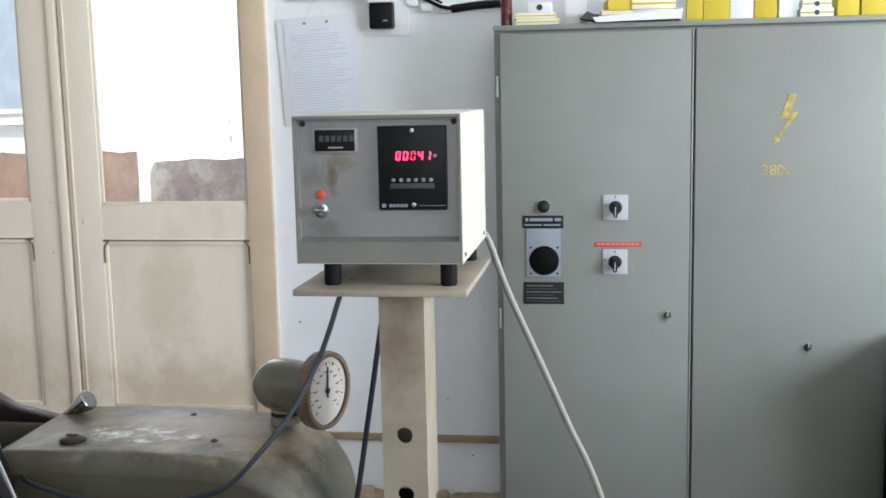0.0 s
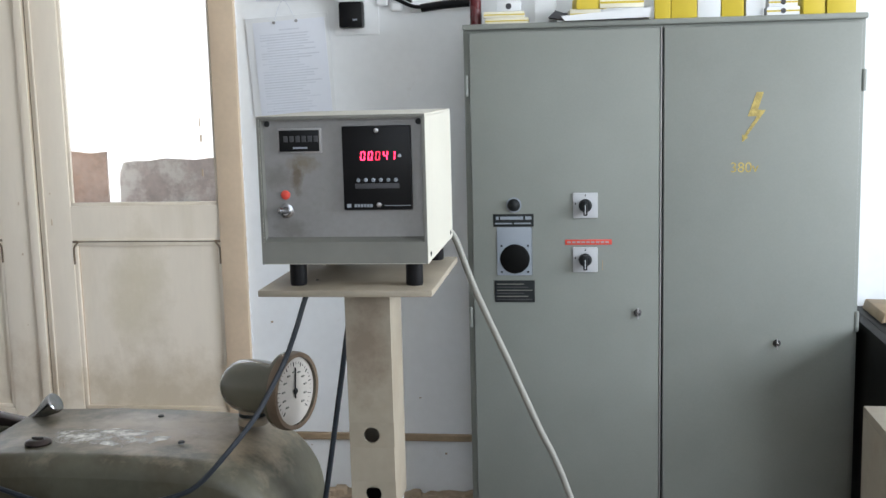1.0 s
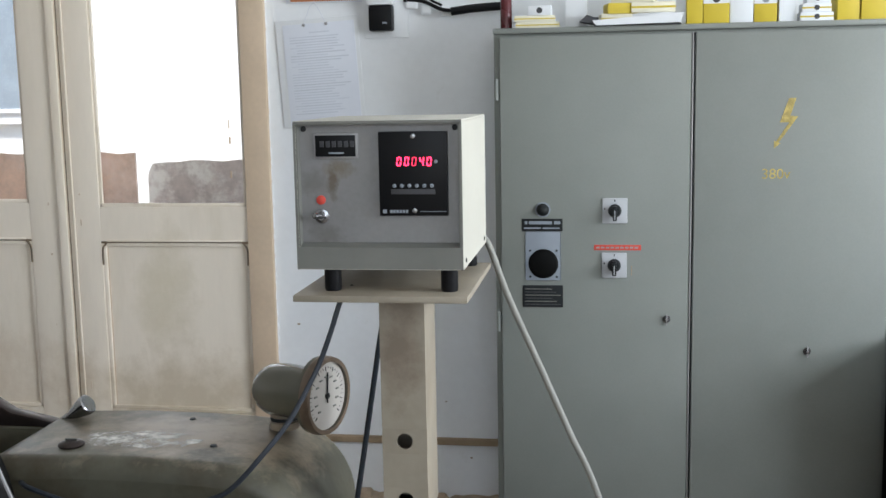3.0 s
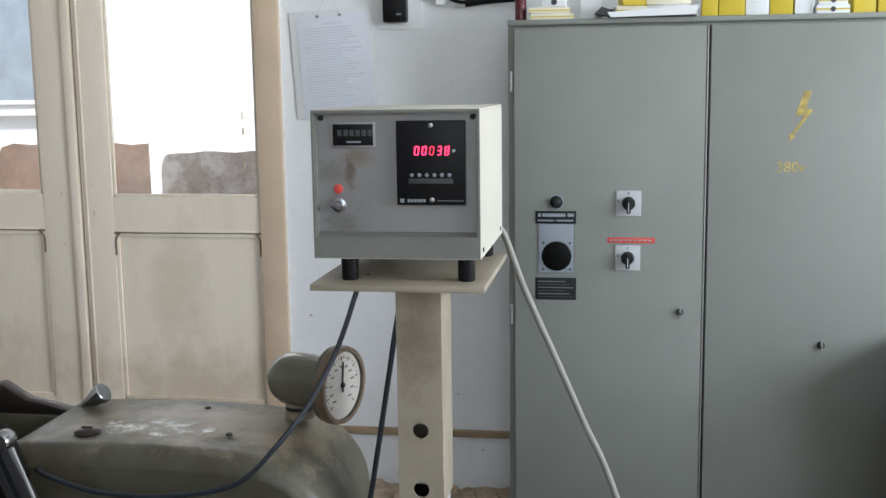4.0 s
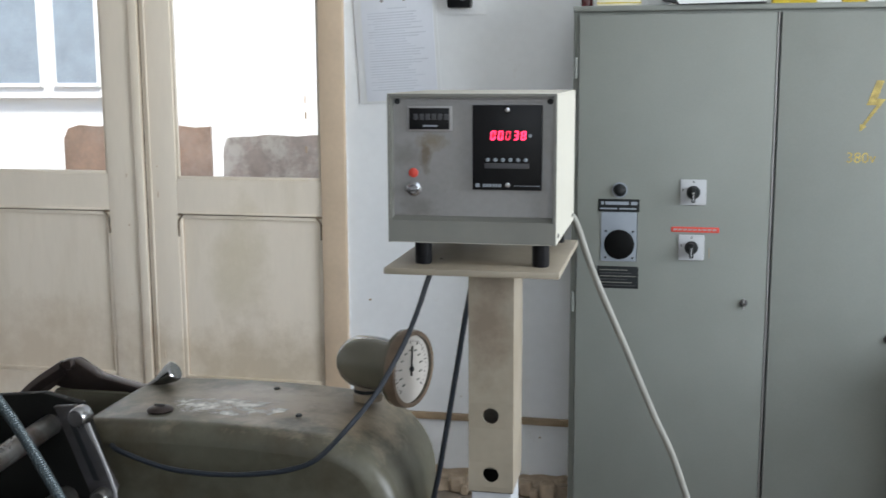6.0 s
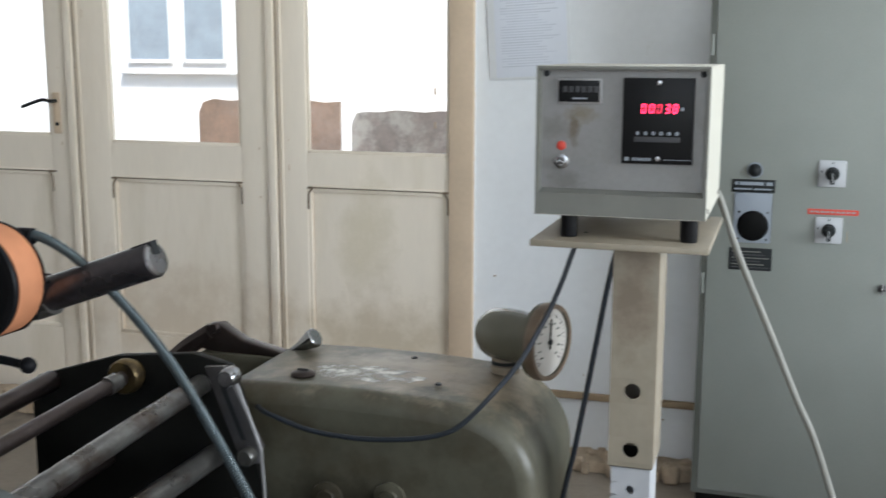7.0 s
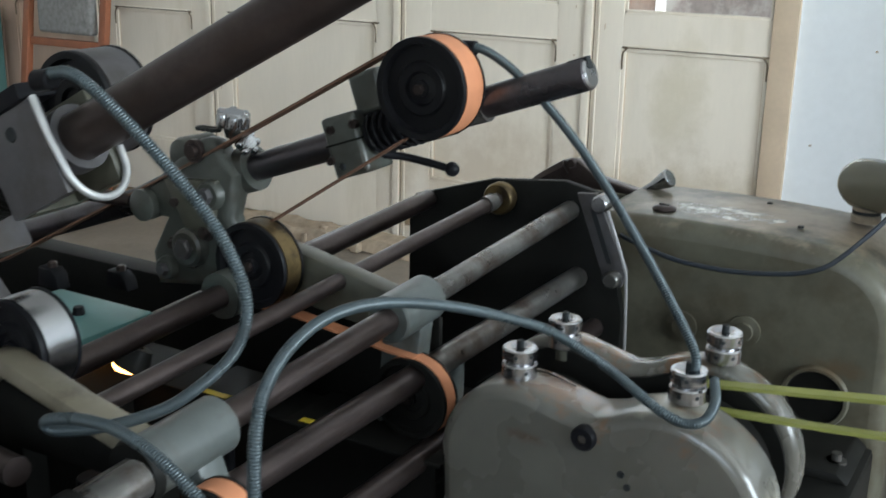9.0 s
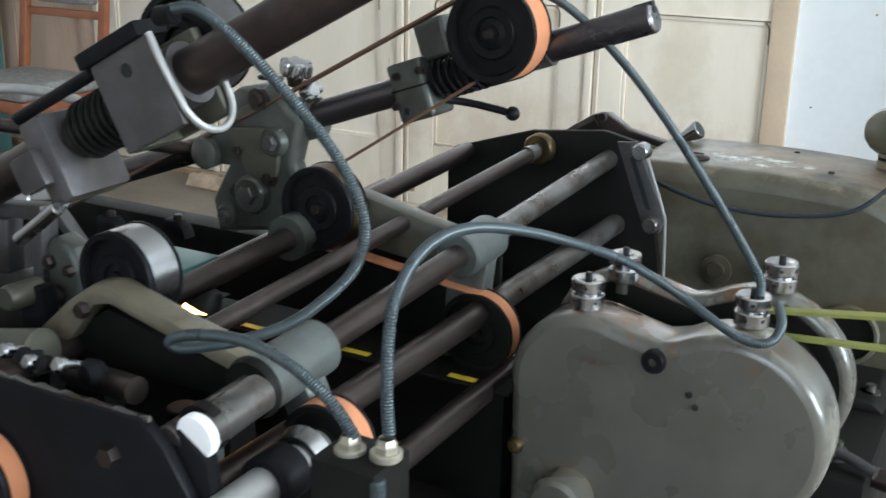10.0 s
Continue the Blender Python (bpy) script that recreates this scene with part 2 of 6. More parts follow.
def stain(key, centre, reach, colour, amount=1.0, scale=20.0):
    """Ragged stains, spills, dust or painted shade of their own shape: an uneven patch round a place, of the given
    reach along x, y and z.
    """
    tree = M[key].node_tree
    b = tree.nodes["Principled BSDF"]
    under = b.inputs["Base Color"].links[0].from_socket
    geo, off, sc, ln, no, fall, thr, mx = [tree.nodes.new("ShaderNode" + k) for k in ("NewGeometry", "VectorMath", "VectorMath", "VectorMath", "TexNoise", "Math", "MapRange", "Mix")]
    off.operation, sc.operation, ln.operation = "SUBTRACT", "DIVIDE", "LENGTH"
    off.inputs[1].default_value, sc.inputs[1].default_value = centre, reach
    no.inputs["Scale"].default_value, no.inputs["Detail"].default_value, no.inputs["Roughness"].default_value = scale, 6.0, 0.68
    fall.operation = "MULTIPLY_ADD"
    fall.inputs[1].default_value = -0.45
    thr.inputs["From Min"].default_value, thr.inputs["From Max"].default_value, thr.inputs["To Max"].default_value = 0.12, 0.42, amount
    mx.data_type = "RGBA"
    mx.inputs["B"].default_value = (*colour, 1)
    tree.links.new(geo.outputs["Position"], off.inputs[0])
    tree.links.new(off.outputs[0], sc.inputs[0])
    tree.links.new(sc.outputs[0], ln.inputs[0])
    tree.links.new(geo.outputs["Position"], no.inputs["Vector"])
    tree.links.new(ln.outputs["Value"], fall.inputs[0])
    tree.links.new(no.outputs["Fac"], fall.inputs[2])
    tree.links.new(fall.outputs[0], thr.inputs["Value"])
    tree.links.new(thr.outputs[0], mx.inputs["Factor"])
    tree.links.new(under, mx.inputs["A"])
    tree.links.new(mx.outputs["Result"], b.inputs["Base Color"])


# smudges on the counter's front, beige dust and oil on the housing, rust, wear and painted edge light on the gear
# covers
stain("panel", (-0.186, 1.65, 1.51), (0.034, 0.1, 0.02), (0.19, 0.155, 0.11), 0.75, 34)
stain("panel", (-0.196, 1.65, 1.49), (0.012, 0.1, 0.034), (0.13, 0.1, 0.07), 0.8, 34)
stain("panel", (-0.225, 1.65, 1.487), (0.03, 0.1, 0.03), (0.16, 0.15, 0.14), 0.6, 24)
stain("panel", (-0.2, 1.65, 1.41), (0.045, 0.1, 0.025), (0.14, 0.13, 0.12), 0.6, 24)
stain("cast", (-0.5, 1.78, 1.06), (0.4, 0.2, 0.045), (0.34, 0.27, 0.2), 0.85, 13)
stain("cast", (-0.3, 1.8, 1.04), (0.16, 0.22, 0.06), (0.31, 0.25, 0.18), 0.8, 17)
stain("cast", (-0.56, 1.62, 0.86), (0.13, 0.05, 0.07), (0.035, 0.03, 0.02), 0.8, 18)
stain("cast", (-0.33, 1.62, 0.84), (0.08, 0.05, 0.03), (0.085, 0.055, 0.028), 0.7, 25)
stain("cover", (-0.54, 1.03, 0.983), (0.085, 0.07, 0.026), (0.16, 0.078, 0.034), 0.9, 26)
stain("cover", (-0.58, 0.965, 0.925), (0.035, 0.03, 0.012), (0.065, 0.04, 0.025), 0.8, 40)
# worn cream edges, with the light on top and right rims put into the colour
stain("cover", (-0.41, 1.03, 1.0), (0.1, 0.1, 0.024), (0.3, 0.29, 0.24), 0.85, 34)
stain("cover", (-0.268, 1.02, 0.87), (0.026, 0.1, 0.15), (0.3, 0.29, 0.24), 0.85, 34)
stain("cover", (-0.61, 1.02, 1.0), (0.09, 0.08, 0.022), (0.28, 0.27, 0.22), 0.75, 34)
stain("cover", (-0.61, 0.96, 0.74), (0.07, 0.03, 0.05), (0.13, 0.1, 0.06), 0.7, 30)
stain("cream", (-1.2, 3.49, 0.6), (0.5, 0.1, 0.25), (0.55, 0.45, 0.31), 0.6, 7)
stain("cream", (-2.0, 3.49, 0.62), (0.6, 0.1, 0.3), (0.6, 0.48, 0.35), 0.55, 6)
stain("cream", (-1.25, 3.49, 0.95), (0.14, 0.1, 0.32), (0.64, 0.56, 0.4), 0.55, 5)
# the top plate's shadow on the post's upper front, painted in brown
stain("post", (-0.1, 1.655, 1.26), (0.055, 0.02, 0.13), (0.17, 0.125, 0.088), 0.75, 14)
M["digit"] = glow("red_digit", (1.0, 0.02, 0.07), 4.5)
M["digit_dim"] = glow("dim_red_digit", (1.0, 0.03, 0.09), 1.2)
# emission painted in for light caught on orange cards
M["glint"] = glow("warm_glint", (1.0, 0.42, 0.1), 7.0)
M["glass"] = clear("window_glass", (0.98, 1.0, 0.99))


# ---- mesh helpers ----
def part(name, bm, material, parent=None, label=""):
    """Links a bmesh as one mesh object, under a thing or a part."""
    me = bpy.data.meshes.new(name)
    bmesh.ops.recalc_face_normals(bm, faces=bm.faces[:])
    bm.to_mesh(me)
    bm.free()
    me.set_sharp_from_angle(angle=radians(38))
    me.materials.append(M[material] if isinstance(material, str) else material)
    ob = new(name, me)
    ob.parent = parent
    if label:
        tagged(ob, label)
    return ob


def thing(name, label, category, group="", at=(0, 0, 0), rz=0):
    ob = new(name)
    ob.empty_display_size = 0.05
    ob.matrix_basis = pose(*at, 0, 0, rz)
    return tagged(ob, label, category, group)


def box(x0, y0, z0, x1, y1, z1, bevel=0.0, bm=None, seg=2):
    """A box with rounded edges."""
    t = bmesh.new()
    bmesh.ops.create_cube(t, size=1)
    for v in t.verts:
        v.co = ((x0 + x1) / 2 + v.co.x * (x1 - x0), (y0 + y1) / 2 + v.co.y * (y1 - y0), (z0 + z1) / 2 + v.co.z * (z1 - z0))
    if bevel:
        bmesh.ops.bevel(t, geom=t.edges[:], offset=bevel, segments=seg, profile=0.6, affect="EDGES")
        for f in t.faces:
            f.smooth = seg > 2
    return merge(bm, t)


def merge(bm, t):
    if bm is None:
        return t
    me = bpy.data.meshes.new("tmp")
    t.to_mesh(me)
    t.free()
    bm.from_mesh(me)
    bpy.data.meshes.remove(me)
    return bm


def lathe(profile, axis_from, axis_to, n=32, bm=None, smooth=True):
    """A turned form: profile of (distance along, radius) from one point towards another."""
    a, b = Vector(axis_from), Vector(axis_to)
    d = (b - a).normalized()
    q = d.to_track_quat("Z", "Y").to_matrix()
    u, v = q.col[0], q.col[1]
    t = bmesh.new()
    rings = []
    for s, r in profile:
        if r < 1e-6:
            rings.append([t.verts.new(a + d * s)])
        else:
            rings.append([t.verts.new(a + d * s + u * (r * math.cos(2 * math.pi * i / n)) + v * (r * math.sin(2 * math.pi * i / n))) for i in range(n)])
    for p, q2 in zip(rings, rings[1:]):
        for i in range(n):
            j = (i + 1) % n
            if len(p) == 1 and len(q2) > 1:
                t.faces.new((p[0], q2[j], q2[i]))
            elif len(q2) == 1 and len(p) > 1:
                t.faces.new((p[i], p[j], q2[0]))
            elif len(p) > 1:
                t.faces.new((p[i], p[j], q2[j], q2[i]))
    for f in t.faces:
        f.smooth = smooth
    return merge(bm, t)


def rod(a, b, r, chamfer=0.002, n=28, bm=None):
    """A round bar with chamfered ends."""
    length = (Vector(b) - Vector(a)).length
    t = lathe([(0, 0), (0, r - chamfer), (chamfer, r), (length - chamfer, r), (length, r - chamfer), (length, 0)], a, b, n)
    for f in t.faces:
        if len(f.verts) == 3:
            f.smooth = False
    return merge(bm, t)


def prism(points, y0, y1, bevel=0.0, bm=None, axis="y", seg=2):
    """An outline in the x-z plane (or y-z, x-y by axis) drawn out between two places."""
    t = bmesh.new()
    put = {"y": lambda p, s: (p[0], s, p[1]), "x": lambda p, s: (s, p[0], p[1]), "z": lambda p, s: (p[0], p[1], s)}[axis]
    a = [t.verts.new(put(p, y0)) for p in points]
    b = [t.verts.new(put(p, y1)) for p in points]
    t.faces.new(a)
    t.faces.new(b[::-1])
    for i in range(len(points)):
        j = (i + 1) % len(points)
        t.faces.new((a[j], a[i], b[i], b[j]))
    bmesh.ops.recalc_face_normals(t, faces=t.faces[:])
    if bevel:
        caps = [e for e in t.edges if len(e.link_faces) == 2 and any(len(f.verts) == len(points) for f in e.link_faces)]
        bmesh.ops.bevel(t, geom=caps, offset=bevel, segments=seg, profile=0.5, affect="EDGES")
    return merge(bm, t)


def arc(cx, cy, r, a0, a1, n=10):
    return [(cx + r * math.cos(radians(a0 + (a1 - a0) * i / n)), cy + r * math.sin(radians(a0 + (a1 - a0) * i / n))) for i in range(n + 1)]


def smooth_path(points, steps=12):
    """A gliding line through a few points."""
    p = [Vector(q) for q in points]
    p = [p[0] * 2 - p[1]] + p + [p[-1] * 2 - p[-2]]
    out = []
    for i in range(1, len(p) - 2):
        for k in range(steps):
            s = k / steps
            a, b, c, d = p[i - 1:i + 3]
            out.append(0.5 * (2 * b + (c - a) * s + (2 * a - 5 * b + 4 * c - d) * s * s + (3 * b - a - 3 * c + d) * s ** 3))
    return out + [p[-2]]


def tube(points, r, steps=12, n=10, ridge=0.0, pitch=0.005, bm=None):
    """A cable or corrugated hose along a gliding line."""
    line = smooth_path(points, steps)
    if ridge:
        even, carry = [line[0]], 0.0
        gap = pitch / 4
        for a, b in zip(line, line[1:]):
            seg = (b - a).length
            s = gap - carry
            while s < seg:
                even.append(a.lerp(b, s / seg))
                s += gap
            carry = (carry + seg) % gap
        line = even
    t = bmesh.new()
    up, rings = Vector((0.3, 0.2, 1)), []
    for i, q in enumerate(line):
        d = (line[min(i + 1, len(line) - 1)] - line[max(i - 1, 0)]).normalized()
        u = (up - d * up.dot(d)).normalized()
        up = u
        v = d.cross(u)
        rr = r + (ridge * (0, 0.7, 1, 0.7)[i % 4] if ridge else 0)
        rings.append([t.verts.new(q + u * (rr * math.cos(2 * math.pi * k / n)) + v * (rr * math.sin(2 * math.pi * k / n))) for k in range(n)])
    for p, q in zip(rings, rings[1:]):
        for k in range(n):
            t.faces.new((p[k], p[(k + 1) % n], q[(k + 1) % n], q[k]))
    t.faces.new(rings[0][::-1])
    t.faces.new(rings[-1])
    for f in t.faces:
        f.smooth = True
    return merge(bm, t)


def structure(name, bm, material, label, parent=None):
    return tagged(part(name, bm, material, parent), label, "", "", "structure")


# ---- the room ----
FL = 0.27
WALL, X0, X1, BACK, TOP = 3.5, -5.2, 3.5, -3.5, 3.7
DOOR0, DOOR1, DOOR_TOP = -4.84, -0.872, 2.75
structure("floor", box(X0 - 0.3, BACK - 0.3, FL - 0.2, X1 + 0.3, WALL + 0.3, FL), "floor", "dark stained concrete workshop floor")
structure("ceiling", box(X0 - 0.3, BACK - 0.3, TOP, X1 + 0.3, WALL + 0.3, TOP + 0.2), "ceiling", "white painted ceiling")
bm = box(DOOR1, WALL, FL, X1 + 0.3, WALL + 0.3, TOP)
box(X0 - 0.3, WALL, FL, DOOR0, WALL + 0.3, TOP, bm=bm)
box(DOOR0, WALL, DOOR_TOP, DOOR1, WALL + 0.3, TOP, bm=bm)
structure("wall_north", bm, "plaster", "white plastered wall with scuffs and stains")
structure("wall_west", box(X0 - 0.3, BACK, FL, X0, WALL, TOP), "wall", "plain plastered wall")
bm = box(X1, BACK, FL, X1 + 0.3, -0.7, TOP)
box(X1, 2.5, FL, X1 + 0.3, WALL, TOP, bm=bm)
box(X1, -0.7, FL, X1 + 0.3, 2.5, 1.3, bm=bm)
box(X1, -0.7, 2.7, X1 + 0.3, 2.5, TOP, bm=bm)
structure("wall_east", bm, "wall", "plain plastered wall with a window, both out of view")
bm = box(X0, BACK - 0.3, FL, -0.8, BACK, TOP)
box(2.0, BACK - 0.3, FL, X1, BACK, TOP, bm=bm)
box(-0.8, BACK - 0.3, FL, 2.0, BACK, 1.5, bm=bm)
box(-0.8, BACK - 0.3, 3.2, 2.0, BACK, TOP, bm=bm)
structure("wall_south", bm, "wall", "plain plastered wall with a window, both out of view")
bm = bmesh.new()
bmesh.ops.create_grid(bm, x_segments=1, y_segments=1, size=400)
for v in bm.verts:
    v.co.z = FL - 0.25
structure("ground", bm, "floor", "grey yard ground outside")

# wooden strip along the wall, and the crumbled edge at its foot
structure("trim", box(-0.872, 3.482, 0.47, -0.112, 3.5, 0.492, 0.003), "strip", "narrow brown wooden strip on the wall")


def rough_ledge(name, x0, x1, y0, y1, z1, seed, material, label, category):
    """A low ledge with a broken, lumpy surface."""
    rnd = random.Random(seed)
    t = bmesh.new()
    nx, ny = 28, 6
    g = [[t.verts.new((x0 + (x1 - x0) * i / nx, y0 + (y1 - y0) * j / ny + rnd.uniform(-0.01, 0.01),
                       FL + (z1 - FL) * (0.15 if j == 0 else 1) * rnd.uniform(0.45, 1.1))) for j in range(ny + 1)] for i in range(nx + 1)]
    for i in range(nx):
        for j in range(ny):
            t.faces.new((g[i][j], g[i + 1][j], g[i + 1][j + 1], g[i][j + 1]))
    for q in range(30):
        x, y, r = rnd.uniform(x0, x1), rnd.uniform(y0 - 0.03, y1), rnd.uniform(0.006, 0.022)
        box(x - r, y - r, FL, x + r * 1.4, y + r, z1 * 0.3 + FL * 0.7 + r * 2.2, r * 0.4, bm=t, seg=1)
    return tagged(part(name, t, material), label, category, "", "stuff")


rough_ledge("rubble", -0.86, -0.12, 3.36, 3.5, FL + 0.035, 3, "debris", "crumbled beige plaster rubble along the wall foot", "rubble")
rough_ledge("rubble", -3.4, -1.0, 3.3, 3.46, FL + 0.05, 5, "debris", "crumbled beige plaster rubble at the door sill", "rubble")


# ---- glazed folding door ----
def leaf(number, x0, x1, px0, px1, glass_z, panel_z, handle, paint="cream"):
    """One door leaf: stiles and rails round a glass pane and a sunk panel with a moulding."""
    y0, y1, z0, z1 = 3.487, 3.527, FL + 0.035, 2.62
    bm = box(x0, y0, z0, px0, y1, z1, 0.003)
    box(px1, y0, z0, x1, y1, z1, 0.003, bm=bm)
    for a, b in ((z0, 0.56), (panel_z, glass_z), (2.5, z1)):
        box(px0, y0 + 0.001, a, px1, y1 - 0.001, b, bm=bm)
    d = tagged(part("door_%d" % number, bm, paint), "cream painted wooden door leaf with a glass pane above a sunk panel", "", "leaves of the folding door", "structure")
    part("panel", box(px0 - 0.004, y0 + 0.014, 0.55, px1 + 0.004, y1 - 0.008, panel_z + 0.004), paint, d)
    for a, b, c, e in ((px0, 0.56, px0 + 0.014, panel_z), (px1 - 0.014, 0.56, px1, panel_z), (px0, 0.56, px1, 0.574), (px0, panel_z - 0.016, px1, panel_z)):
        part("moulding", box(a, y0 + 0.004, b, c, y0 + 0.016, e, 0.004), paint, d)
    part("moulding_lip", box(px0 + 0.02, y0 - 0.004, panel_z + 0.001, px1 - 0.02, y0 + 0.003, panel_z + 0.007, 0.002), paint, d, "raised lip over the panel")
    rc = 0.032
    line = [(px0 + 0.003, y0 + 0.001, panel_z - rc * 2.4)] + [(px0 + 0.003 + rc - rc * math.cos(radians(a)), y0 + 0.001, panel_z - rc + rc * math.sin(radians(a))) for a in (0, 30, 60, 90)]
    line += [(px1 - 0.003 - rc + rc * math.cos(radians(a)), y0 + 0.001, panel_z - rc + rc * math.sin(radians(a))) for a in (90, 60, 30, 0)] + [(px1 - 0.003, y0 + 0.001, panel_z - rc * 2.4)]
    # the moulding's shadow line is put into this dark, grimy colour
    part("moulding_groove", tube(line, 0.0032, 4, 8), "grime_shadow", d, "dark groove round the panel's top, grimy and with its shadow painted in")
    for side, cx in ((1, px0), (-1, px1)):
        corner = [(cx, panel_z + 0.002), (cx + side * rc, panel_z + 0.002)] + [(cx + side * (rc - rc * math.sin(radians(a))), panel_z - rc + rc * math.cos(radians(a))) for a in (0, 22, 45, 68, 90)]
        part("corner_block", prism(corner, y0 + 0.0012, y1 - 0.002), paint, d)
    for cx in (px0 + 0.0145, px1 - 0.0165):
        part("groove", box(cx, y0 + 0.0125, 0.574, cx + 0.0025, y0 + 0.0148, panel_z - 0.02), "cream_dark", d, "darker line along the panel")
    for a, b, c, e in ((px0, glass_z, px0 + 0.01, 2.5), (px1 - 0.01, glass_z, px1, 2.5), (px0, glass_z, px1, glass_z + 0.012)):
        part("glazing_bead", box(a, y0 + 0.006, b, c, y0 + 0.018, e, 0.002), paint, d)
    pane = part("pane", box(px0, y0 + 0.02, glass_z, px1, y0 + 0.024, 2.5), "glass", d, "clear window glass")
    pane.visible_shadow = False
    part("cover_strip", box(x0 - 0.014, y0 - 0.012, z0, x0 + 0.016, y0 - 0.0005, z1, 0.005), paint, d)
    part("groove", box(x0 + 0.019, y0 - 0.0012, z0, x0 + 0.0225, y0 + 0.002, z1), "grime_shadow", d, "grimy joint beside the cover strip")
    part("cover_strip", box(x0 + 0.034, y0 - 0.006, z0, x0 + 0.042, y0 - 0.0005, z1, 0.003), paint, d)
    rnd = random.Random(number)
    for k in range(7):
        x, z = rnd.choice((x0 + 0.06, x1 - 0.05)), rnd.uniform(0.5, 1.9)
        part("chip", box(x, y0 - 0.0015, z, x + rnd.uniform(0.002, 0.006), y0 + 0.003, z + rnd.uniform(0.003, 0.03), 0.0006), "cream_dark", d, "chipped paint")
    if handle:
        hx, hz = x1 - 0.062, glass_z + 0.13
        plate = part("lock_plate", box(hx - 0.016, y0 - 0.004, hz - 0.12, hx + 0.016, y0 - 0.0005, hz + 0.03, 0.002), "cream_dark", d)
        part("door_handle", tube([(hx, y0 - 0.002, hz), (hx, y0 - 0.045, hz), (hx - 0.03, y0 - 0.05, hz + 0.004), (hx - 0.115, y0 - 0.05, hz - 0.022)], 0.0065, 8, 10), "ink", plate, "dark bent iron lever handle")
        part("keyhole", rod((hx, y0 - 0.006, hz - 0.085), (hx, y0 - 0.0042, hz - 0.085), 0.007), "ink", plate)
    part("latch", box(x0 + 0.05, y0 - 0.012, 0.36, x0 + 0.075, y0 - 0.0005, 0.41, 0.004), "strip", d)
    return d


leaf(1, -1.597, -0.957, -1.468, -0.957, 1.255, 1.138, False)
leaf(2, -2.402, -1.600, -2.248, -1.718, 1.27, 1.145, False)
leaf(3, -3.375, -2.405, -3.25, -2.50, 1.29, 1.16, True)
leaf(4, -4.06, -3.378, -3.94, -3.47, 1.29, 1.15, False)
# leaf 5: cream too, its weaker light put in as pinkish brown
leaf(5, -4.76, -4.063, -4.62, -4.18, 1.29, 1.15, False, "pink_dim_cream")
bm = box(-0.955, 3.478, FL, DOOR1, 3.56, 2.7, 0.004)
box(DOOR0, 3.478, FL, -4.763, 3.56, 2.7, 0.004, bm=bm)
box(DOOR0, 3.48, 2.625, DOOR1, 3.558, DOOR_TOP, 0.004, bm=bm)
structure("door_frame", bm, "cream_dark", "tan painted wooden door frame")
structure("door_sill", box(DOOR0, 3.47, FL, DOOR1, 3.6, FL + 0.03, 0.004), "strip", "worn wooden door sill")

# ---- outside ----
fac = structure("backdrop_house", box(-14, 8.0, FL - 0.25, 6, 8.3, 6), "facade", "white rendered house across the yard")


def far_window(x0, x1, z0, z1):
    w = thing("house_window", "white wooden double window in a white rendered house", "window", at=(0, 0, 0))
    part("casing", box(x0, 7.93, z0, x1, 8.001, z1, 0.01), "facade", w)
    mid = (x0 + x1) / 2
    for a, b in ((x0 + 0.1, mid - 0.06), (mid + 0.06, x1 - 0.12)):
        part("pane", box(a, 7.915, z0 + 0.08, b, 7.932, z1 - 0.08), "pane_dark", w, "dark reflecting glass")
        for c in (a - 0.012, b - 0.012):
            part("sash_bar", box(c, 7.905, z0 + 0.06, c + 0.024, 7.92, z1 - 0.06, 0.003), "facade", w)
        part("sash_bar", box(a, 7.905, z0 + 0.06, b, 7.92, z0 + 0.09, 0.003), "facade", w)
    part("sill", box(x0 - 0.02, 7.925, z0 - 0.025, x1 + 0.02, 8.001, z0, 0.004), "facade", w)


far_window(-5.14, -4.05, 1.44, 2.75)
far_window(-9.4, -8.3, 1.44, 2.75)
for name, x0, x1, z1, y, m, lab in (("metal_sheet", -2.06, -1.473, 1.418, 3.8, "rust", "rust brown metal sheet leaning outside the glass"),
                                    ("metal_sheet", -1.44, -0.93, 1.386, 3.83, "rust_pale", "mottled peeling sheet leaning outside the glass")):
    rnd = random.Random(name + m)
    pts = [(x0, FL - 0.25), (x1, FL - 0.25), (x1, z1)]
    pts += [(x1 + (x0 - x1) * k / 9, z1 + rnd.uniform(-0.006, 0.004)) for k in range(1, 9)] + [(x0 + 0.02, z1 - 0.01), (x0, z1 - 0.05)]
    tagged(part(name, prism(pts, y, y + 0.012), m), lab, "metal sheet")


# ---- electrical cabinet ----
def slab_text(parent, label, words, x, z, y, size, material):
    cu = bpy.data.curves.new("lettering", "FONT")
    cu.body, cu.size, cu.extrude = words, size, 0.0004
    ob = new("lettering", cu)
    cu.materials.append(M[material])
    ob.matrix_basis = pose(x, y, z, 90, 0, 0)
    ob.parent = parent
    return tagged(ob, label)


cab = thing("electrical_cabinet", "tall grey green enamelled double-door electrical cabinet standing on the floor", "cabinet")
bm = box(-0.112, 3.2, FL + 0.04, 0.985, 3.5, 1.775, 0.004)
part("body", bm, "cabinet", cab)
part("lid", box(-0.113, 3.181, 1.774, 0.987, 3.5, 1.79, 0.005), "cabinet", cab)
part("plinth", box(-0.1, 3.22, FL, 0.975, 3.5, FL + 0.04, 0.003), "grease_shade", cab)
doors = []
for x0, x1 in ((-0.094, 0.4368), (0.447, 0.972)):
    d = part("cabinet_door", box(x0, 3.18, FL + 0.06, x1, 3.1995, 1.766, 0.004), "cabinet", cab)
    doors.append(d)
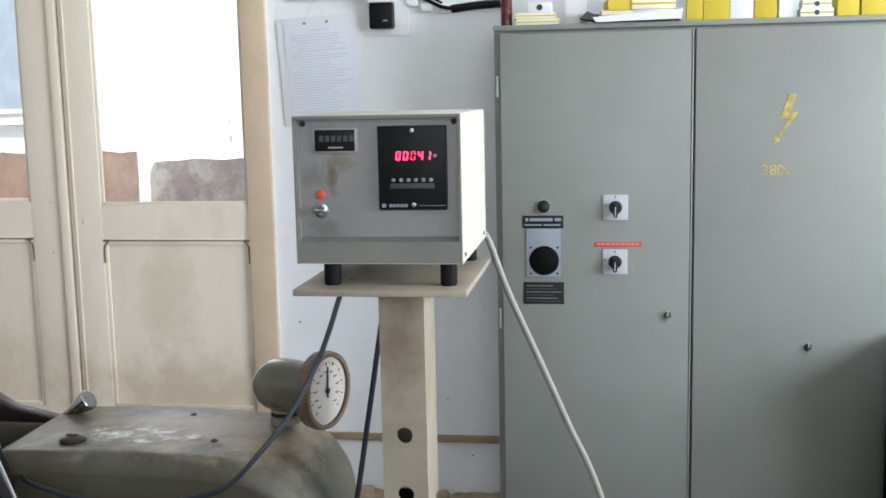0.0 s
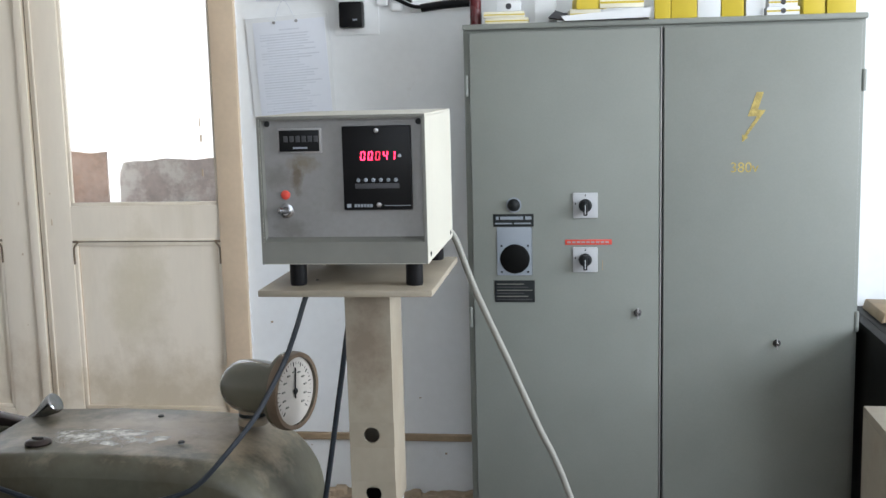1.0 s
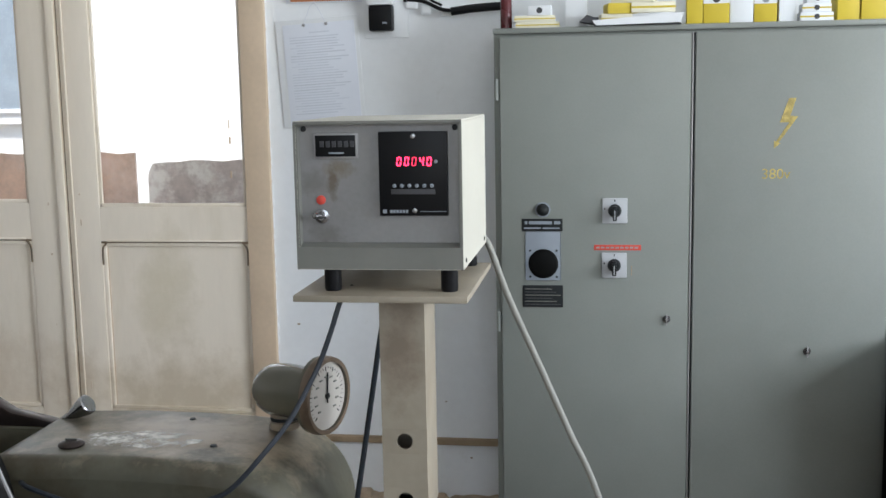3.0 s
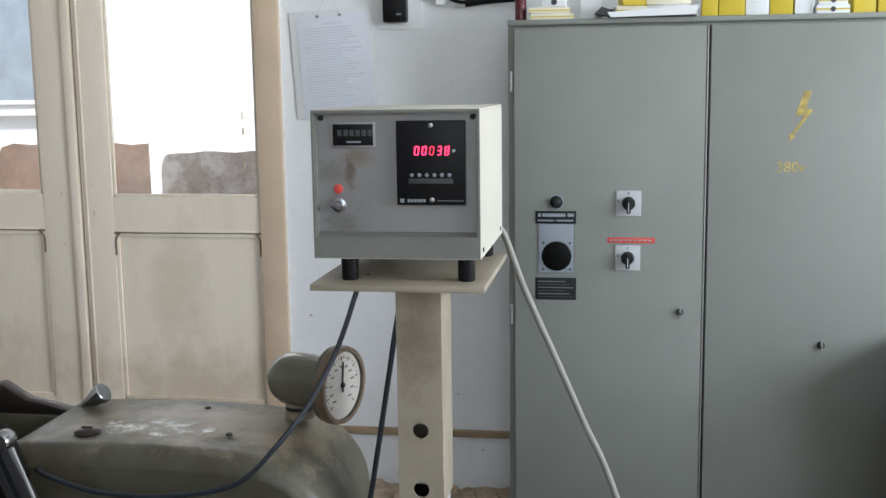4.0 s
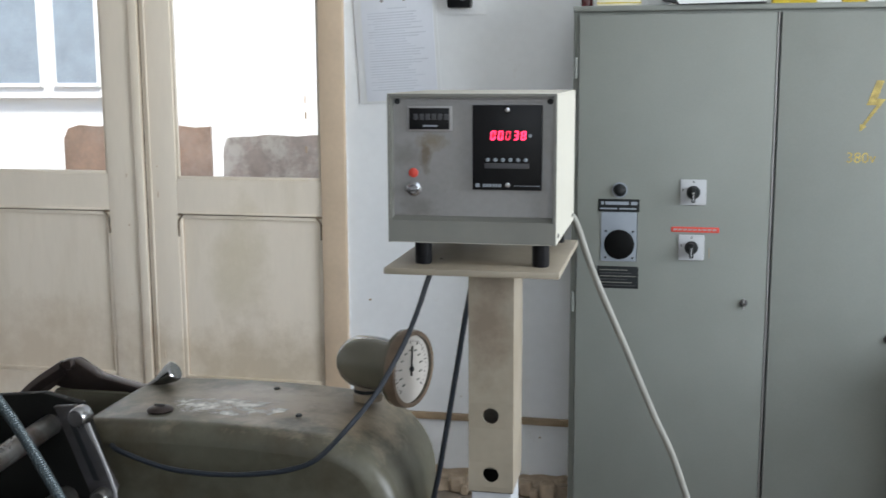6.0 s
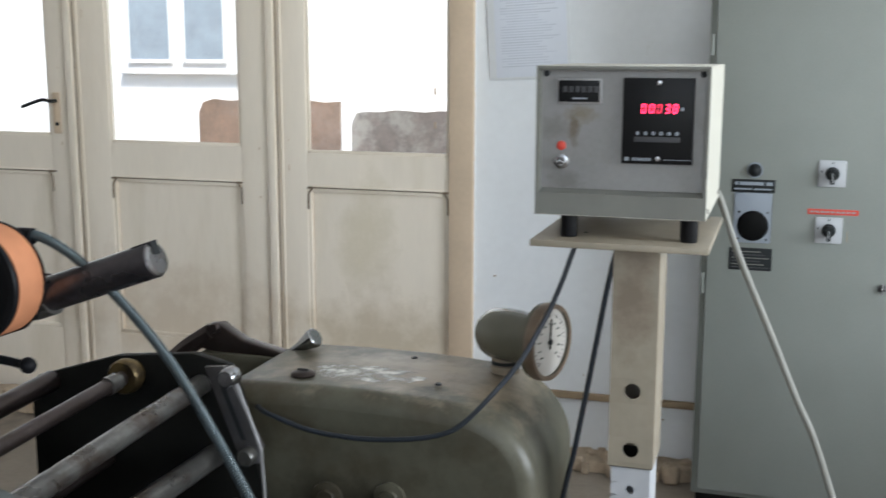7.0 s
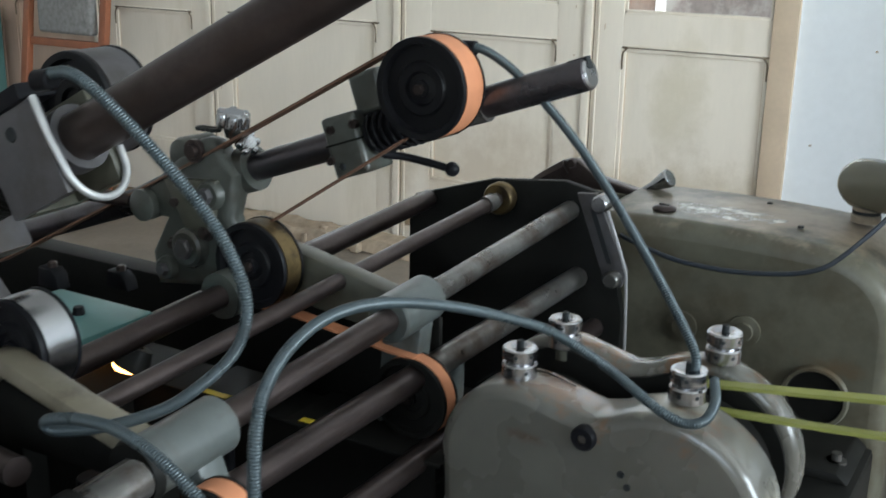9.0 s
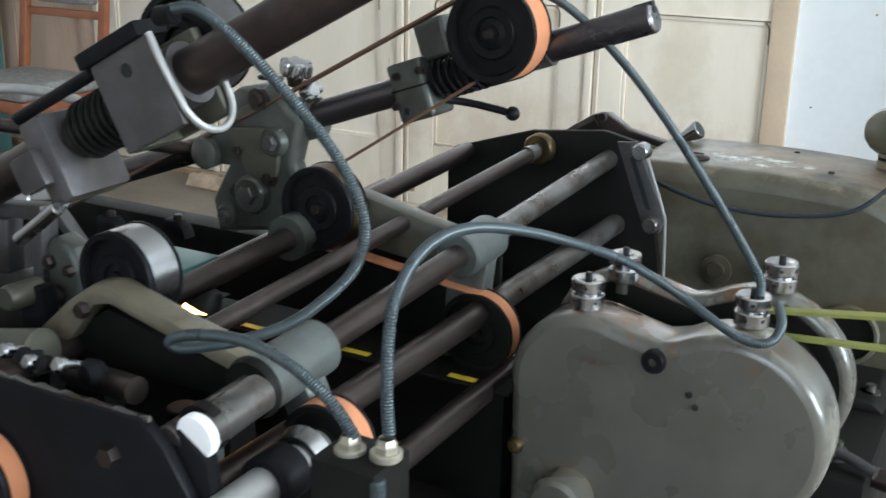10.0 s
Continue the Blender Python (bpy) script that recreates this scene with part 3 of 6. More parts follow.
part("door_edge", box(0.4372, 3.178, FL + 0.06, 0.4412, 3.1995, 1.766, 0.0015), "alu", doors[0], "bright strip along the door edge")
part("seam", box(0.4413, 3.196, FL + 0.06, 0.446, 3.2005, 1.766), "ink", cab, "dark gap between the doors")
for x, zs in ((-0.104, (1.62, 0.95)), (0.981, (1.61, 0.94))):
    for z in zs:
        part("hinge", rod((x, 3.188, z - 0.03), (x, 3.188, z + 0.03), 0.006), "cabinet", cab)
for x, z, d in ((0.376, 0.965, doors[0]), (0.764, 0.878, doors[1])):
    lk = part("lock", lathe([(0, 0), (0, 0.007), (0.006, 0.01), (0.008, 0.011)], (x, 3.172, z), (x, 3.2, z), 20), "grimy", d)
    part("lock_bolt", rod((x, 3.166, z), (x, 3.174, z), 0.0045), "chrome", lk)
    part("lock_key", box(x - 0.002, 3.168, z - 0.016, x + 0.002, 3.173, z + 0.016, 0.001), "alu", lk)
D0 = doors[0]
lampy = part("indicator_lamp", lathe([(0, 0), (0.002, 0.009), (0.008, 0.014), (0.014, 0.018), (0.022, 0.019)], (0.026, 3.158, 1.279), (0.026, 3.2, 1.279), 24), "ink", D0, "black glossy indicator lamp")
part("bezel", lathe([(0, 0.021), (0, 0.017), (0.004, 0.016), (0.006, 0.022)], (0.026, 3.174, 1.279), (0.026, 3.2, 1.279), 24), "plate_grey", lampy)
n1 = part("name_plate", box(-0.034, 3.1775, 1.217, 0.082, 3.1805, 1.253, 0.001), "ink", D0, "black maker's plate with worn lettering")
for k, (a, b, z) in enumerate(((-0.026, -0.018, 1.237), (-0.014, 0.052, 1.237), (0.058, 0.076, 1.237), (-0.028, 0.02, 1.224), (0.026, 0.074, 1.224))):
    part("letter_bar", box(a, 3.1768, z, b, 3.178, z + (0.009 if k < 3 else 0.004)), "plate_grey", n1)
inst = part("instrument_plate", box(-0.024, 3.1772, 1.075, 0.077, 3.1805, 1.2165, 0.004), "plate_grey", D0, "blue grey instrument plate")
part("instrument_glass", lathe([(0, 0), (0.0, 0.036), (0.003, 0.041), (0.006, 0.043)], (0.027, 3.1715, 1.123), (0.027, 3.2, 1.123), 40), "instrument", inst, "dark round instrument glass")
for a in (-1, 1):
    for b in (-1, 1):
        part("screw", lathe([(0, 0), (0, 0.0025), (0.002, 0.0035)], (0.027 + a * 0.038, 3.1755, 1.123 + b * 0.038), (0.027 + a * 0.038, 3.2, 1.123 + b * 0.038), 10), "ink", inst)
n2 = part("rating_plate", box(-0.033, 3.1775, 0.996, 0.083, 3.1805, 1.06, 0.001), "ink", D0, "black rating plate with faint rows of print")
for k in range(6):
    part("print_line", box(-0.026, 3.1768, 1.003 + k * 0.009, 0.076 - (k % 3) * 0.012, 3.178, 1.0055 + k * 0.009), "bezel" if k % 2 else "dark_card", n2)
for x, z in ((0.229, 1.276), (0.228, 1.12)):
    sw = part("rotary_switch", box(x - 0.035, 3.1735, z - 0.036, x + 0.035, 3.1805, z + 0.036, 0.003), "switch", D0, "grey rotary switch plate")
    kn = part("knob", lathe([(0, 0), (0, 0.013), (0.003, 0.016), (0.02, 0.019)], (x, 3.152, z), (x, 3.2, z), 28), "ink", sw)
    kn2 = part("grip", box(x - 0.006, 3.142, z - 0.026, x + 0.006, 3.16, z + 0.016, 0.003), "ink", sw)
    part("pointer", box(x - 0.0012, 3.1412, z - 0.022, x + 0.0012, 3.1425, z + 0.004), "switch", kn2)
    for a, b in ((0, 0.029), (-0.028, 0.006)):
        part("mark", box(x + a - 0.0015, 3.1728, z + b - 0.003, x + a + 0.0015, 3.1738, z + b + 0.003), "ink", sw)
rs = part("warning_strip", box(0.171, 3.178, 1.163, 0.303, 3.1805, 1.178, 0.0008), "red", D0, "faded red warning strip")
for k in range(9):
    part("letter_bar", box(0.177 + k * 0.0135, 3.1775, 1.168, 0.187 + k * 0.0135, 3.1782, 1.173), "alu", rs)
part("pencil_mark", box(0.276, 3.179, 1.09, 0.278, 3.1803, 1.118), "strip", D0)
# lightning sign
pts = [(0.697, 1.584), (0.716, 1.584), (0.701, 1.536), (0.722, 1.534), (0.671, 1.462), (0.677, 1.462), (0.66, 1.447), (0.66, 1.468), (0.665, 1.466), (0.699, 1.518), (0.674, 1.518)]
part("lightning_sign", prism(pts, 3.1785, 3.181), "stencil", doors[1], "faded yellow stencilled lightning arrow")
slab_text(doors[1], "faded yellow stencilled voltage", "380v", 0.628, 1.364, 3.1793, 0.04, "stencil")


# ---- cartons on the cabinet ----
def carton(name, x0, x1, y0, y1, z0, h, material, label, band="", emblem="", rz=0):
    c = thing(name, label, "carton", at=((x0 + x1) / 2, (y0 + y1) / 2, z0), rz=rz)
    w, d = (x1 - x0) / 2, (y1 - y0) / 2
    part("box_body", box(-w, -d, 0, w, d, h, 0.0015), material, c)
    part("flap", box(-w + 0.002, -d + 0.002, h, w - 0.002, d - 0.002, h + 0.0012), material, c)
    if band:
        part("band", box(-w - 0.0006, -d - 0.0006, h * 0.42, w + 0.0006, -d + 0.002, h * 0.62), band, c)
    if emblem:
        part("emblem", lathe([(0, 0), (0, min(w, h) * 0.32), (0.0006, min(w, h) * 0.32)], (0, -d - 0.0012, h * 0.52), (0, 0, h * 0.52), 24), emblem, c, "round printed emblem")
    return c


Z = 1.7905
can = thing("dark_red_bottle", "dark red glazed cylindrical bottle standing on the cabinet", "bottle")
part("bottle_body", lathe([(0, 0), (0, 0.014), (0.003, 0.0165), (0.14, 0.0165), (0.15, 0.009), (0.17, 0.009), (0.172, 0)], (-0.08, 3.25, Z), (-0.08, 3.25, 2), 24), "bordeaux", can)
part("cap", rod((-0.08, 3.25, Z + 0.165), (-0.08, 3.25, Z + 0.185), 0.011), "ink", can)
G = "cartons"
for i, (a, b, h) in enumerate(((-0.05, 0.072, 0.016), (-0.055, 0.06, 0.016), (-0.015, 0.05, 0.026))):
    tagged(carton("small_carton", a, b, 3.215, 3.26, Z + (0, 0.0175, 0.035)[i], h, "pale" if i < 2 else "white_card", "small flat yellow and white carton in a stack", "yellow" if i < 2 else "", "dark_card" if i == 2 else "", (0, 3, -2)[i]), group=G)
tagged(carton("carton", 0.09, 0.15, 3.24, 3.3, Z, 0.12, "white_card", "plain white upright carton"), group=G)
tray = thing("open_carton_tray", "open grey carton tray with torn flaps lying on the cabinet", "carton tray")
bm = prism([(0.175, Z), (0.405, Z + 0.004), (0.412, Z + 0.03), (0.165, Z + 0.014)], 3.165, 3.172)
part("front_wall", bm, "white_card", tray)
part("tray_floor", box(0.172, 3.17, Z, 0.405, 3.3, Z + 0.003), "dark_card", tray)
part("back_wall", prism([(0.17, Z), (0.405, Z), (0.41, Z + 0.035), (0.16, Z + 0.03)], 3.3, 3.304), "dark_card", tray)
part("torn_flap", prism([(0.13, Z + 0.012), (0.172, Z + 0.004), (0.178, Z + 0.02), (0.15, Z + 0.03)], 3.17, 3.25), "dark_card", tray)
for i, (x, z, rz, w) in enumerate(((0.235, Z + 0.004, 6, 0.1), (0.33, Z + 0.004, -4, 0.12), (0.26, Z + 0.032, 10, 0.12), (0.33, Z + 0.034, 3, 0.12), (0.28, Z + 0.062, -8, 0.12))):
    tagged(carton("small_carton", x - w / 2, x + w / 2, 3.2, 3.28, z, 0.028, ("pale", "white_card", "yellow", "pale", "pale")[i], "small yellow and white carton lying in the open tray", "yellow", "", rz), group=G)
for a, b, h, m, bd, em in ((0.425, 0.468, 0.12, "yellow", "", ""), (0.47, 0.54, 0.13, "yellow", "white_card", "dark_card"), (0.542, 0.604, 0.15, "white_card", "", "plate_grey"), (0.608, 0.668, 0.12, "yellow", "white_card", "plate_grey"),
                           (0.67, 0.715, 0.14, "white_card", "", ""), (0.822, 0.88, 0.12, "yellow", "", "dark_card"), (0.884, 0.962, 0.13, "yellow", "", "ink")):
    tagged(carton("carton", a, b, 3.225, 3.3, Z, h, m, "upright " + ("white" if m == "white_card" else "yellow") + " printed carton on the cabinet", bd, em, random.Random(a).uniform(-4, 4)), group=G)
for i, (a, b, h) in enumerate(((0.725, 0.812, 0.022), (0.73, 0.806, 0.022), (0.74, 0.8, 0.03))):
    tagged(carton("small_carton", a, b, 3.21, 3.27, Z + (0, 0.0235, 0.047)[i], h, "white_card", "small white and yellow carton in a stack", "yellow", "dark_card"), group=G)

# ---- things on the wall ----
sleeve = thing("document_sleeve", "printed sheet in a clear plastic sleeve hung on the wall", "document")
part("sleeve", box(-0.838, 3.494, 1.515, -0.57, 3.4965, 1.853, 0.001), "white_card", sleeve)
part("sheet", box(-0.815, 3.4915, 1.522, -0.582, 3.4938, 1.838, 0.0005), "paper", sleeve)
rnd = random.Random(11)
part("heading", box(-0.73, 3.4908, 1.808, -0.665, 3.4917, 1.812), "grey_ink", sleeve)
for k in range(30):
    part("print_line", box(-0.795 + (0.02 if rnd.random() < 0.2 else 0), 3.4908, 1.795 - k * 0.0083, -0.795 + rnd.uniform(0.12, 0.19), 3.4917, 1.7985 - k * 0.0083), "grey_ink", sleeve)
for x in (-0.745, -0.672):
    part("pin", lathe([(0, 0), (0.001, 0.005), (0.004, 0.005)], (x, 3.487, 1.834), (x, 3.5, 1.834), 10), "alu", sleeve)
part("hanging_string", tube([(-0.745, 3.488, 1.836), (-0.708, 3.49, 1.9), (-0.672, 3.488, 1.836)], 0.0008, 6, 5), "grey_ink", sleeve)
hang = Matrix.Translation((-0.708, 3.49, 1.834))
sleeve.matrix_basis = hang @ Matrix.Rotation(radians(-3.2), 4, "Y") @ hang.inverted()
poster = thing("framed_notice", "small white notice with an orange strip on the wall", "notice")
part("sheet", box(-0.8, 3.492, 1.9, -0.555, 3.4965, 2.05, 0.001), "paper", poster)
part("strip", box(-0.785, 3.4905, 1.905, -0.57, 3.4925, 1.93), "orange", poster)
sock = thing("wall_socket", "black plastic socket with a plug on a grey back plate", "socket")
part("back_plate", box(-0.548, 3.492, 1.786, -0.408, 3.4985, 1.97, 0.002), "plaster", sock)
part("socket_body", box(-0.527, 3.45, 1.806, -0.452, 3.494, 1.886, 0.008), "black", sock)
part("cover", box(-0.53, 3.446, 1.885, -0.45, 3.494, 1.94, 0.006), "white_card", sock)
part("mark", box(-0.482, 3.4485, 1.828, -0.468, 3.451, 1.833), "plate_grey", sock)
conduit = thing("wall_cable", "thick black cable with clips fixed along the wall", "cable")
part("sheath", tube([(-0.27, 3.47, 1.86), (-0.2, 3.47, 1.868), (-0.12, 3.468, 1.872), (-0.1, 3.47, 1.873)], 0.013, 8, 12), "black", conduit)
part("strand", tube([(-0.42, 3.485, 1.9), (-0.36, 3.48, 1.895), (-0.3, 3.475, 1.868), (-0.25, 3.47, 1.862)], 0.006, 8, 8), "black", conduit)
part("strand", tube([(-0.33, 3.485, 1.97), (-0.345, 3.48, 1.91), (-0.3, 3.478, 1.88)], 0.004, 8, 8), "black", conduit)
for x, z in ((-0.395, 1.885), (-0.35, 1.867), (-0.29, 1.862)):
    part("plaster_lump", box(x - 0.018, 3.48, z - 0.013, x + 0.018, 3.4995, z + 0.016, 0.008, seg=3), "plaster", conduit)
rnd = random.Random(4)
for k in range(8):
    x, z = rnd.uniform(-0.85, -0.15), rnd.uniform(0.3, 1.7)
    structure("wall_chip", box(x, 3.4985, z, x + rnd.uniform(0.003, 0.009), 3.5005, z + rnd.uniform(0.002, 0.006), 0.0005), "strip", "brown chip in the wall plaster")

bm = bmesh.new()
for k in range(60):
    z = 0.5 + 0.026 * k + rnd.uniform(-0.006, 0.006)
    w, h = rnd.uniform(0.002, 0.007), rnd.uniform(0.02, 0.045)
    prism([(-0.8735, z), (-0.8735 + w, z + h * 0.2), (-0.8735 + w * rnd.uniform(0.3, 1.0), z + h * 0.7), (-0.8735, z + h)], 3.4965, 3.5008, bm=bm)
structure("trim", bm, "plaster", "ragged plaster edge along the door frame")

# ---- beside the cabinet ----
crate = thing("rusty_crate", "dirty ivory framed metal crate with rusty panels near the cabinet", "crate")
part("crate_panel", box(0.808, 2.12, FL, 1.3, 2.3, 0.93), "rust", crate)
for a, b, c, d in ((0.793, 0.93, 1.315, 0.952), (0.793, FL, 0.812, 0.931), (1.29, FL, 1.315, 0.931)):
    part("crate_rail", box(a, 2.1, b, c, 2.32, d, 0.003), "post", crate)
# mostly out of view; its edge is set to shade the cabinet's lower right
bench = thing("workbench", "dark stained workbench with a solid side beside the cabinet", "workbench")
part("side_panel", box(1.0, 2.85, FL, 1.03, 3.46, 0.93, 0.003), "grease_shade", bench)
part("bench_top", box(1.03, 2.85, 0.9, 2.2, 3.46, 0.93, 0.003), "grease_shade", bench)
part("side_panel", box(2.17, 2.85, FL, 2.2, 3.46, 0.9, 0.003), "grease_shade", bench)
board = thing("brown_board", "brown board lying on the workbench", "board")
part("plank", prism([(1.05, 0.932), (1.5, 0.932), (1.5, 0.945), (1.06, 0.96)], 3.2, 3.42, 0.003), "strip", board)
sack = thing("brown_bundle", "brown wrapped bundle lying on the workbench", "bundle")
part("wrap", lathe([(0, 0), (0.01, 0.06), (0.06, 0.09), (0.3, 0.085), (0.42, 0.05), (0.44, 0)], (1.6, 3.25, 1.022), (2.1, 3.28, 1.022), 24), "debris", sack)


# ---- counter on its stand ----
st = thing("counter_stand", "ivory painted steel post with a square top plate and round holes", "stand")
part("top_plate", box(-0.25, 1.6, 1.317, 0.011, 1.92, 1.327, 0.002), "post", st)


def post_with_holes(x0, x1, y0, y1, z0, z1, holes, r, material, label):
    """A square tube whose front has round holes."""
    xm, n = (x0 + x1) / 2, 24
    cuts = [z0] + [z for h in sorted(holes) for z in (h - r * 1.6, h + r * 1.6)] + [z1]
    for a, b in zip(cuts[::2], cuts[1::2]):
        part("post_front", box(x0, y0, a, x1, y0 + 0.004, b), material, st, label)
    for h in holes:
        bm = bmesh.new()
        ring = [(xm + r * math.cos(2 * math.pi * k / n), h + r * math.sin(2 * math.pi * k / n)) for k in range(n)]
        q = r * 1.6
        outer = []
        for k in range(n):
            c, s = math.cos(2 * math.pi * k / n), math.sin(2 * math.pi * k / n)
            hw = (x1 - x0) / 2
            f = min(hw / abs(c) if abs(c) > 1e-6 else 9, q / abs(s) if abs(s) > 1e-6 else 9)
            outer.append((xm + f * c, h + f * s))
        vi = [bm.verts.new((x, y0, z)) for x, z in ring]
        vo = [bm.verts.new((x, y0, z)) for x, z in outer]
        vb = [bm.verts.new((x, y0 + 0.004, z)) for x, z in ring]
        for k in range(n):
            j = (k + 1) % n
            bm.faces.new((vi[k], vi[j], vo[j], vo[k]))
            bm.faces.new((vi[k], vi[j], vb[j], vb[k]))
        part("hole_plate", bm, material, st)
    part("post_side", box(x0, y0 + 0.0042, z0, x0 + 0.004, y1, z1, 0.001), material, st)
    part("post_side", box(x1 - 0.004, y0 + 0.0042, z0, x1, y1, z1, 0.001), material, st)
    part("post_back", box(x0 + 0.004, y1 - 0.004, z0, x1 - 0.004, y1, z1), material, st)


post_with_holes(-0.133, -0.063, 1.66, 1.76, 0.965, 1.316, (0.993, 1.088), 0.0125, "post", "ivory upper sleeve with round holes")
part("sleeve_end", box(-0.131, 1.662, 0.963, -0.065, 1.758, 0.9655), "ink", st)
post_with_holes(-0.128, -0.067, 1.665, 1.755, FL, 0.963, (0.854, 0.878, 0.904, 0.926), 0.0068, "switch", "grey inner post with small holes")
part("foot_plate", box(-0.22, 1.56, FL, 0.03, 1.86, FL + 0.012, 0.003), "box", st)

ct = thing("sheet_counter", "ivory counter box with aluminium front and red digits on the stand", "counter")
x0, x1, y0, y1, z0, z1, w = -0.25, 0.002, 1.632, 1.93, 1.361, 1.582, 0.004
part("case_top", box(x0, y0, z1 - w, x1, y1, z1, 0.0015), "box", ct)
part("case_side", box(x0, y0, z0, x0 + w, y1, z1 - w), "box", ct)
part("case_side", box(x1 - w, y0, z0, x1, y1, z1 - w), "box", ct)
part("case_bottom", box(x0 + w, y0, z0, x1 - w, y1, z0 + w), "box", ct)
part("case_back", box(x0 + w, y1 - w, z0 + w, x1 - w, y1, z1 - w), "box", ct)
for y, z in ((1.66, 1.372), (1.9, 1.372)):
    part("case_screw", lathe([(0, 0), (0, 0.003), (0.0015, 0.004)], (x1 + 0.0015, y, z), (x1 - 0.1, y, z), 10), "ink", ct)
part("case_rim", prism([(x0 + 0.0005, z0), (x0 + w, z0), (x0 + w, z1 - w), (x1 - w, z1 - w), (x1 - w, z0), (x1 - 0.0005, z0), (x1 - 0.0005, z1 - 0.0005), (x0 + 0.0005, z1 - 0.0005)], y0 - 0.001, y0 + 0.0005), "bezel", ct, "dark front edge of the case")
fp = part("front_panel", box(x0 + w, 1.648, 1.39, x1 - w, 1.652, z1 - w), "panel", ct, "brushed aluminium front panel with smudges")
# strips that make the recess walls darker than the ivory case
for a, b, c, d in ((x0 + w, 1.39, x0 + w + 0.002, z1 - w), (x1 - w - 0.002, 1.39, x1 - w, z1 - w), (x0 + w, z1 - w - 0.002, x1 - w, z1 - w)):
    part("inner_frame", box(a, y0 + 0.001, b, c, 1.6478, d), "bezel", ct)
part("lower_bezel", prism([(1.631, z0 + 0.001), (1.66, z0 + 0.001), (1.66, 1.4), (1.648, 1.4), (1.631, 1.394)], x0 + w, x1 - w, axis="x"), "bezel", ct, "grey sloped lower bezel")
for x in (x0 + 0.012, x1 - 0.012):
    part("screw", lathe([(0, 0), (0, 0.0035), (0.002, 0.0045)], (x, 1.645, z1 - 0.012), (x, 1.66, z1 - 0.012), 12), "ink", ct)
nc = part("total_counter", box(-0.222, 1.643, 1.526, -0.155, 1.65, 1.563, 0.0015), "alu", fp, "mechanical counter with a dark window")
part("counter_window", box(-0.219, 1.6415, 1.529, -0.158, 1.6435, 1.5605, 0.0008), "black", nc)
for k in range(6):
    part("digit_wheel", box(-0.212 + k * 0.0092, 1.6405, 1.543, -0.2055 + k * 0.0092, 1.6418, 1.552, 0.0006), "dark_card", nc)
part("letter_bar", box(-0.198, 1.6408, 1.533, -0.176, 1.6418, 1.5355), "plate_grey", nc)
dp = part("preset_unit", box(-0.123, 1.638, 1.441, -0.021, 1.65, 1.565, 0.0015), "black", fp, "black preset counter unit with red digits")
SEG = dict(zip("0123456789", ("abcdef", "bc", "abged", "abgcd", "fgbc", "afgcd", "afgedc", "abc", "abcdefg", "abcdfg")))


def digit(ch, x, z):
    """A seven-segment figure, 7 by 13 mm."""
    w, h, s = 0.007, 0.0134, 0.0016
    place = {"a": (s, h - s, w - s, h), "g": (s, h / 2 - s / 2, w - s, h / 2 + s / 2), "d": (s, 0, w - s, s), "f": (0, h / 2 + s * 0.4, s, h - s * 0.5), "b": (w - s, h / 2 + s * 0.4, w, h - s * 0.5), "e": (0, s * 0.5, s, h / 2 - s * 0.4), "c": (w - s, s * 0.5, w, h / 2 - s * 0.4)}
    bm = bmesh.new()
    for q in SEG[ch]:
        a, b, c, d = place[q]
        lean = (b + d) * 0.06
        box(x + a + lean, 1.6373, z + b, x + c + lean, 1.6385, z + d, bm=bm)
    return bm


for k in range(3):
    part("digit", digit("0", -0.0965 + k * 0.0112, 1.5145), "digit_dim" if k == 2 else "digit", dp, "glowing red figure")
# added drums stand in for the LED display's two changing figures
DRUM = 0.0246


def led_swap_drum(x):
    """An added drum that stands in for one LED digit: ten glowing figures, one on each face, turning on an axis along x
    behind the front.
    """
    drum = new("led_swap_drum")
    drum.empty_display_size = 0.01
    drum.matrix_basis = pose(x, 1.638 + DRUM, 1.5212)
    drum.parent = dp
    tagged(drum, "added drum that turns to swap a lit LED figure")
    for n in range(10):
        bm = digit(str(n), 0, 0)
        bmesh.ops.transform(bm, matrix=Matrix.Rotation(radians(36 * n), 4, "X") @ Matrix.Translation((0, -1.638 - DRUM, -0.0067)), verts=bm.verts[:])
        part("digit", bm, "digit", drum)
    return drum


TENS, UNITS = led_swap_drum(-0.0965 + 3 * 0.0112), led_swap_drum(-0.0965 + 4 * 0.0112)
for k in range(6):
    part("thumb_button", lathe([(0, 0), (0, 0.0022), (0.002, 0.003)], (-0.1 + k * 0.0112, 1.636, 1.4855), (-0.1 + k * 0.0112, 1.65, 1.4855), 10), "plate_grey", dp)
part("thumb_wheel_strip", box(-0.105, 1.637, 1.473, -0.039, 1.6385, 1.4805, 0.0005), "dark_card", dp)
part("logo", box(-0.118, 1.6372, 1.445, -0.112, 1.6384, 1.4505), "plate_grey", dp)
for k in range(6):
    part("letter_bar", box(-0.107 + k * 0.0047, 1.6372, 1.4455, -0.1035 + k * 0.0047, 1.6384, 1.45), "plate_grey", dp)
part("line", box(-0.062, 1.6372, 1.4472, -0.023, 1.6384, 1.448), "plate_grey", dp)
for x, z in ((-0.071, 1.558), (-0.07, 1.449)):
    part("screw", lathe([(0, 0), (0.0005, 0.0035), (0.0025, 0.005), (0.003, 0.005)], (x, 1.6345, z), (x, 1.65, z), 16), "chrome", dp)
part("side_button", rod((-0.0375, 1.6362, 1.521), (-0.0375, 1.64, 1.521), 0.0026, 0.0005), "plate_grey", dp)
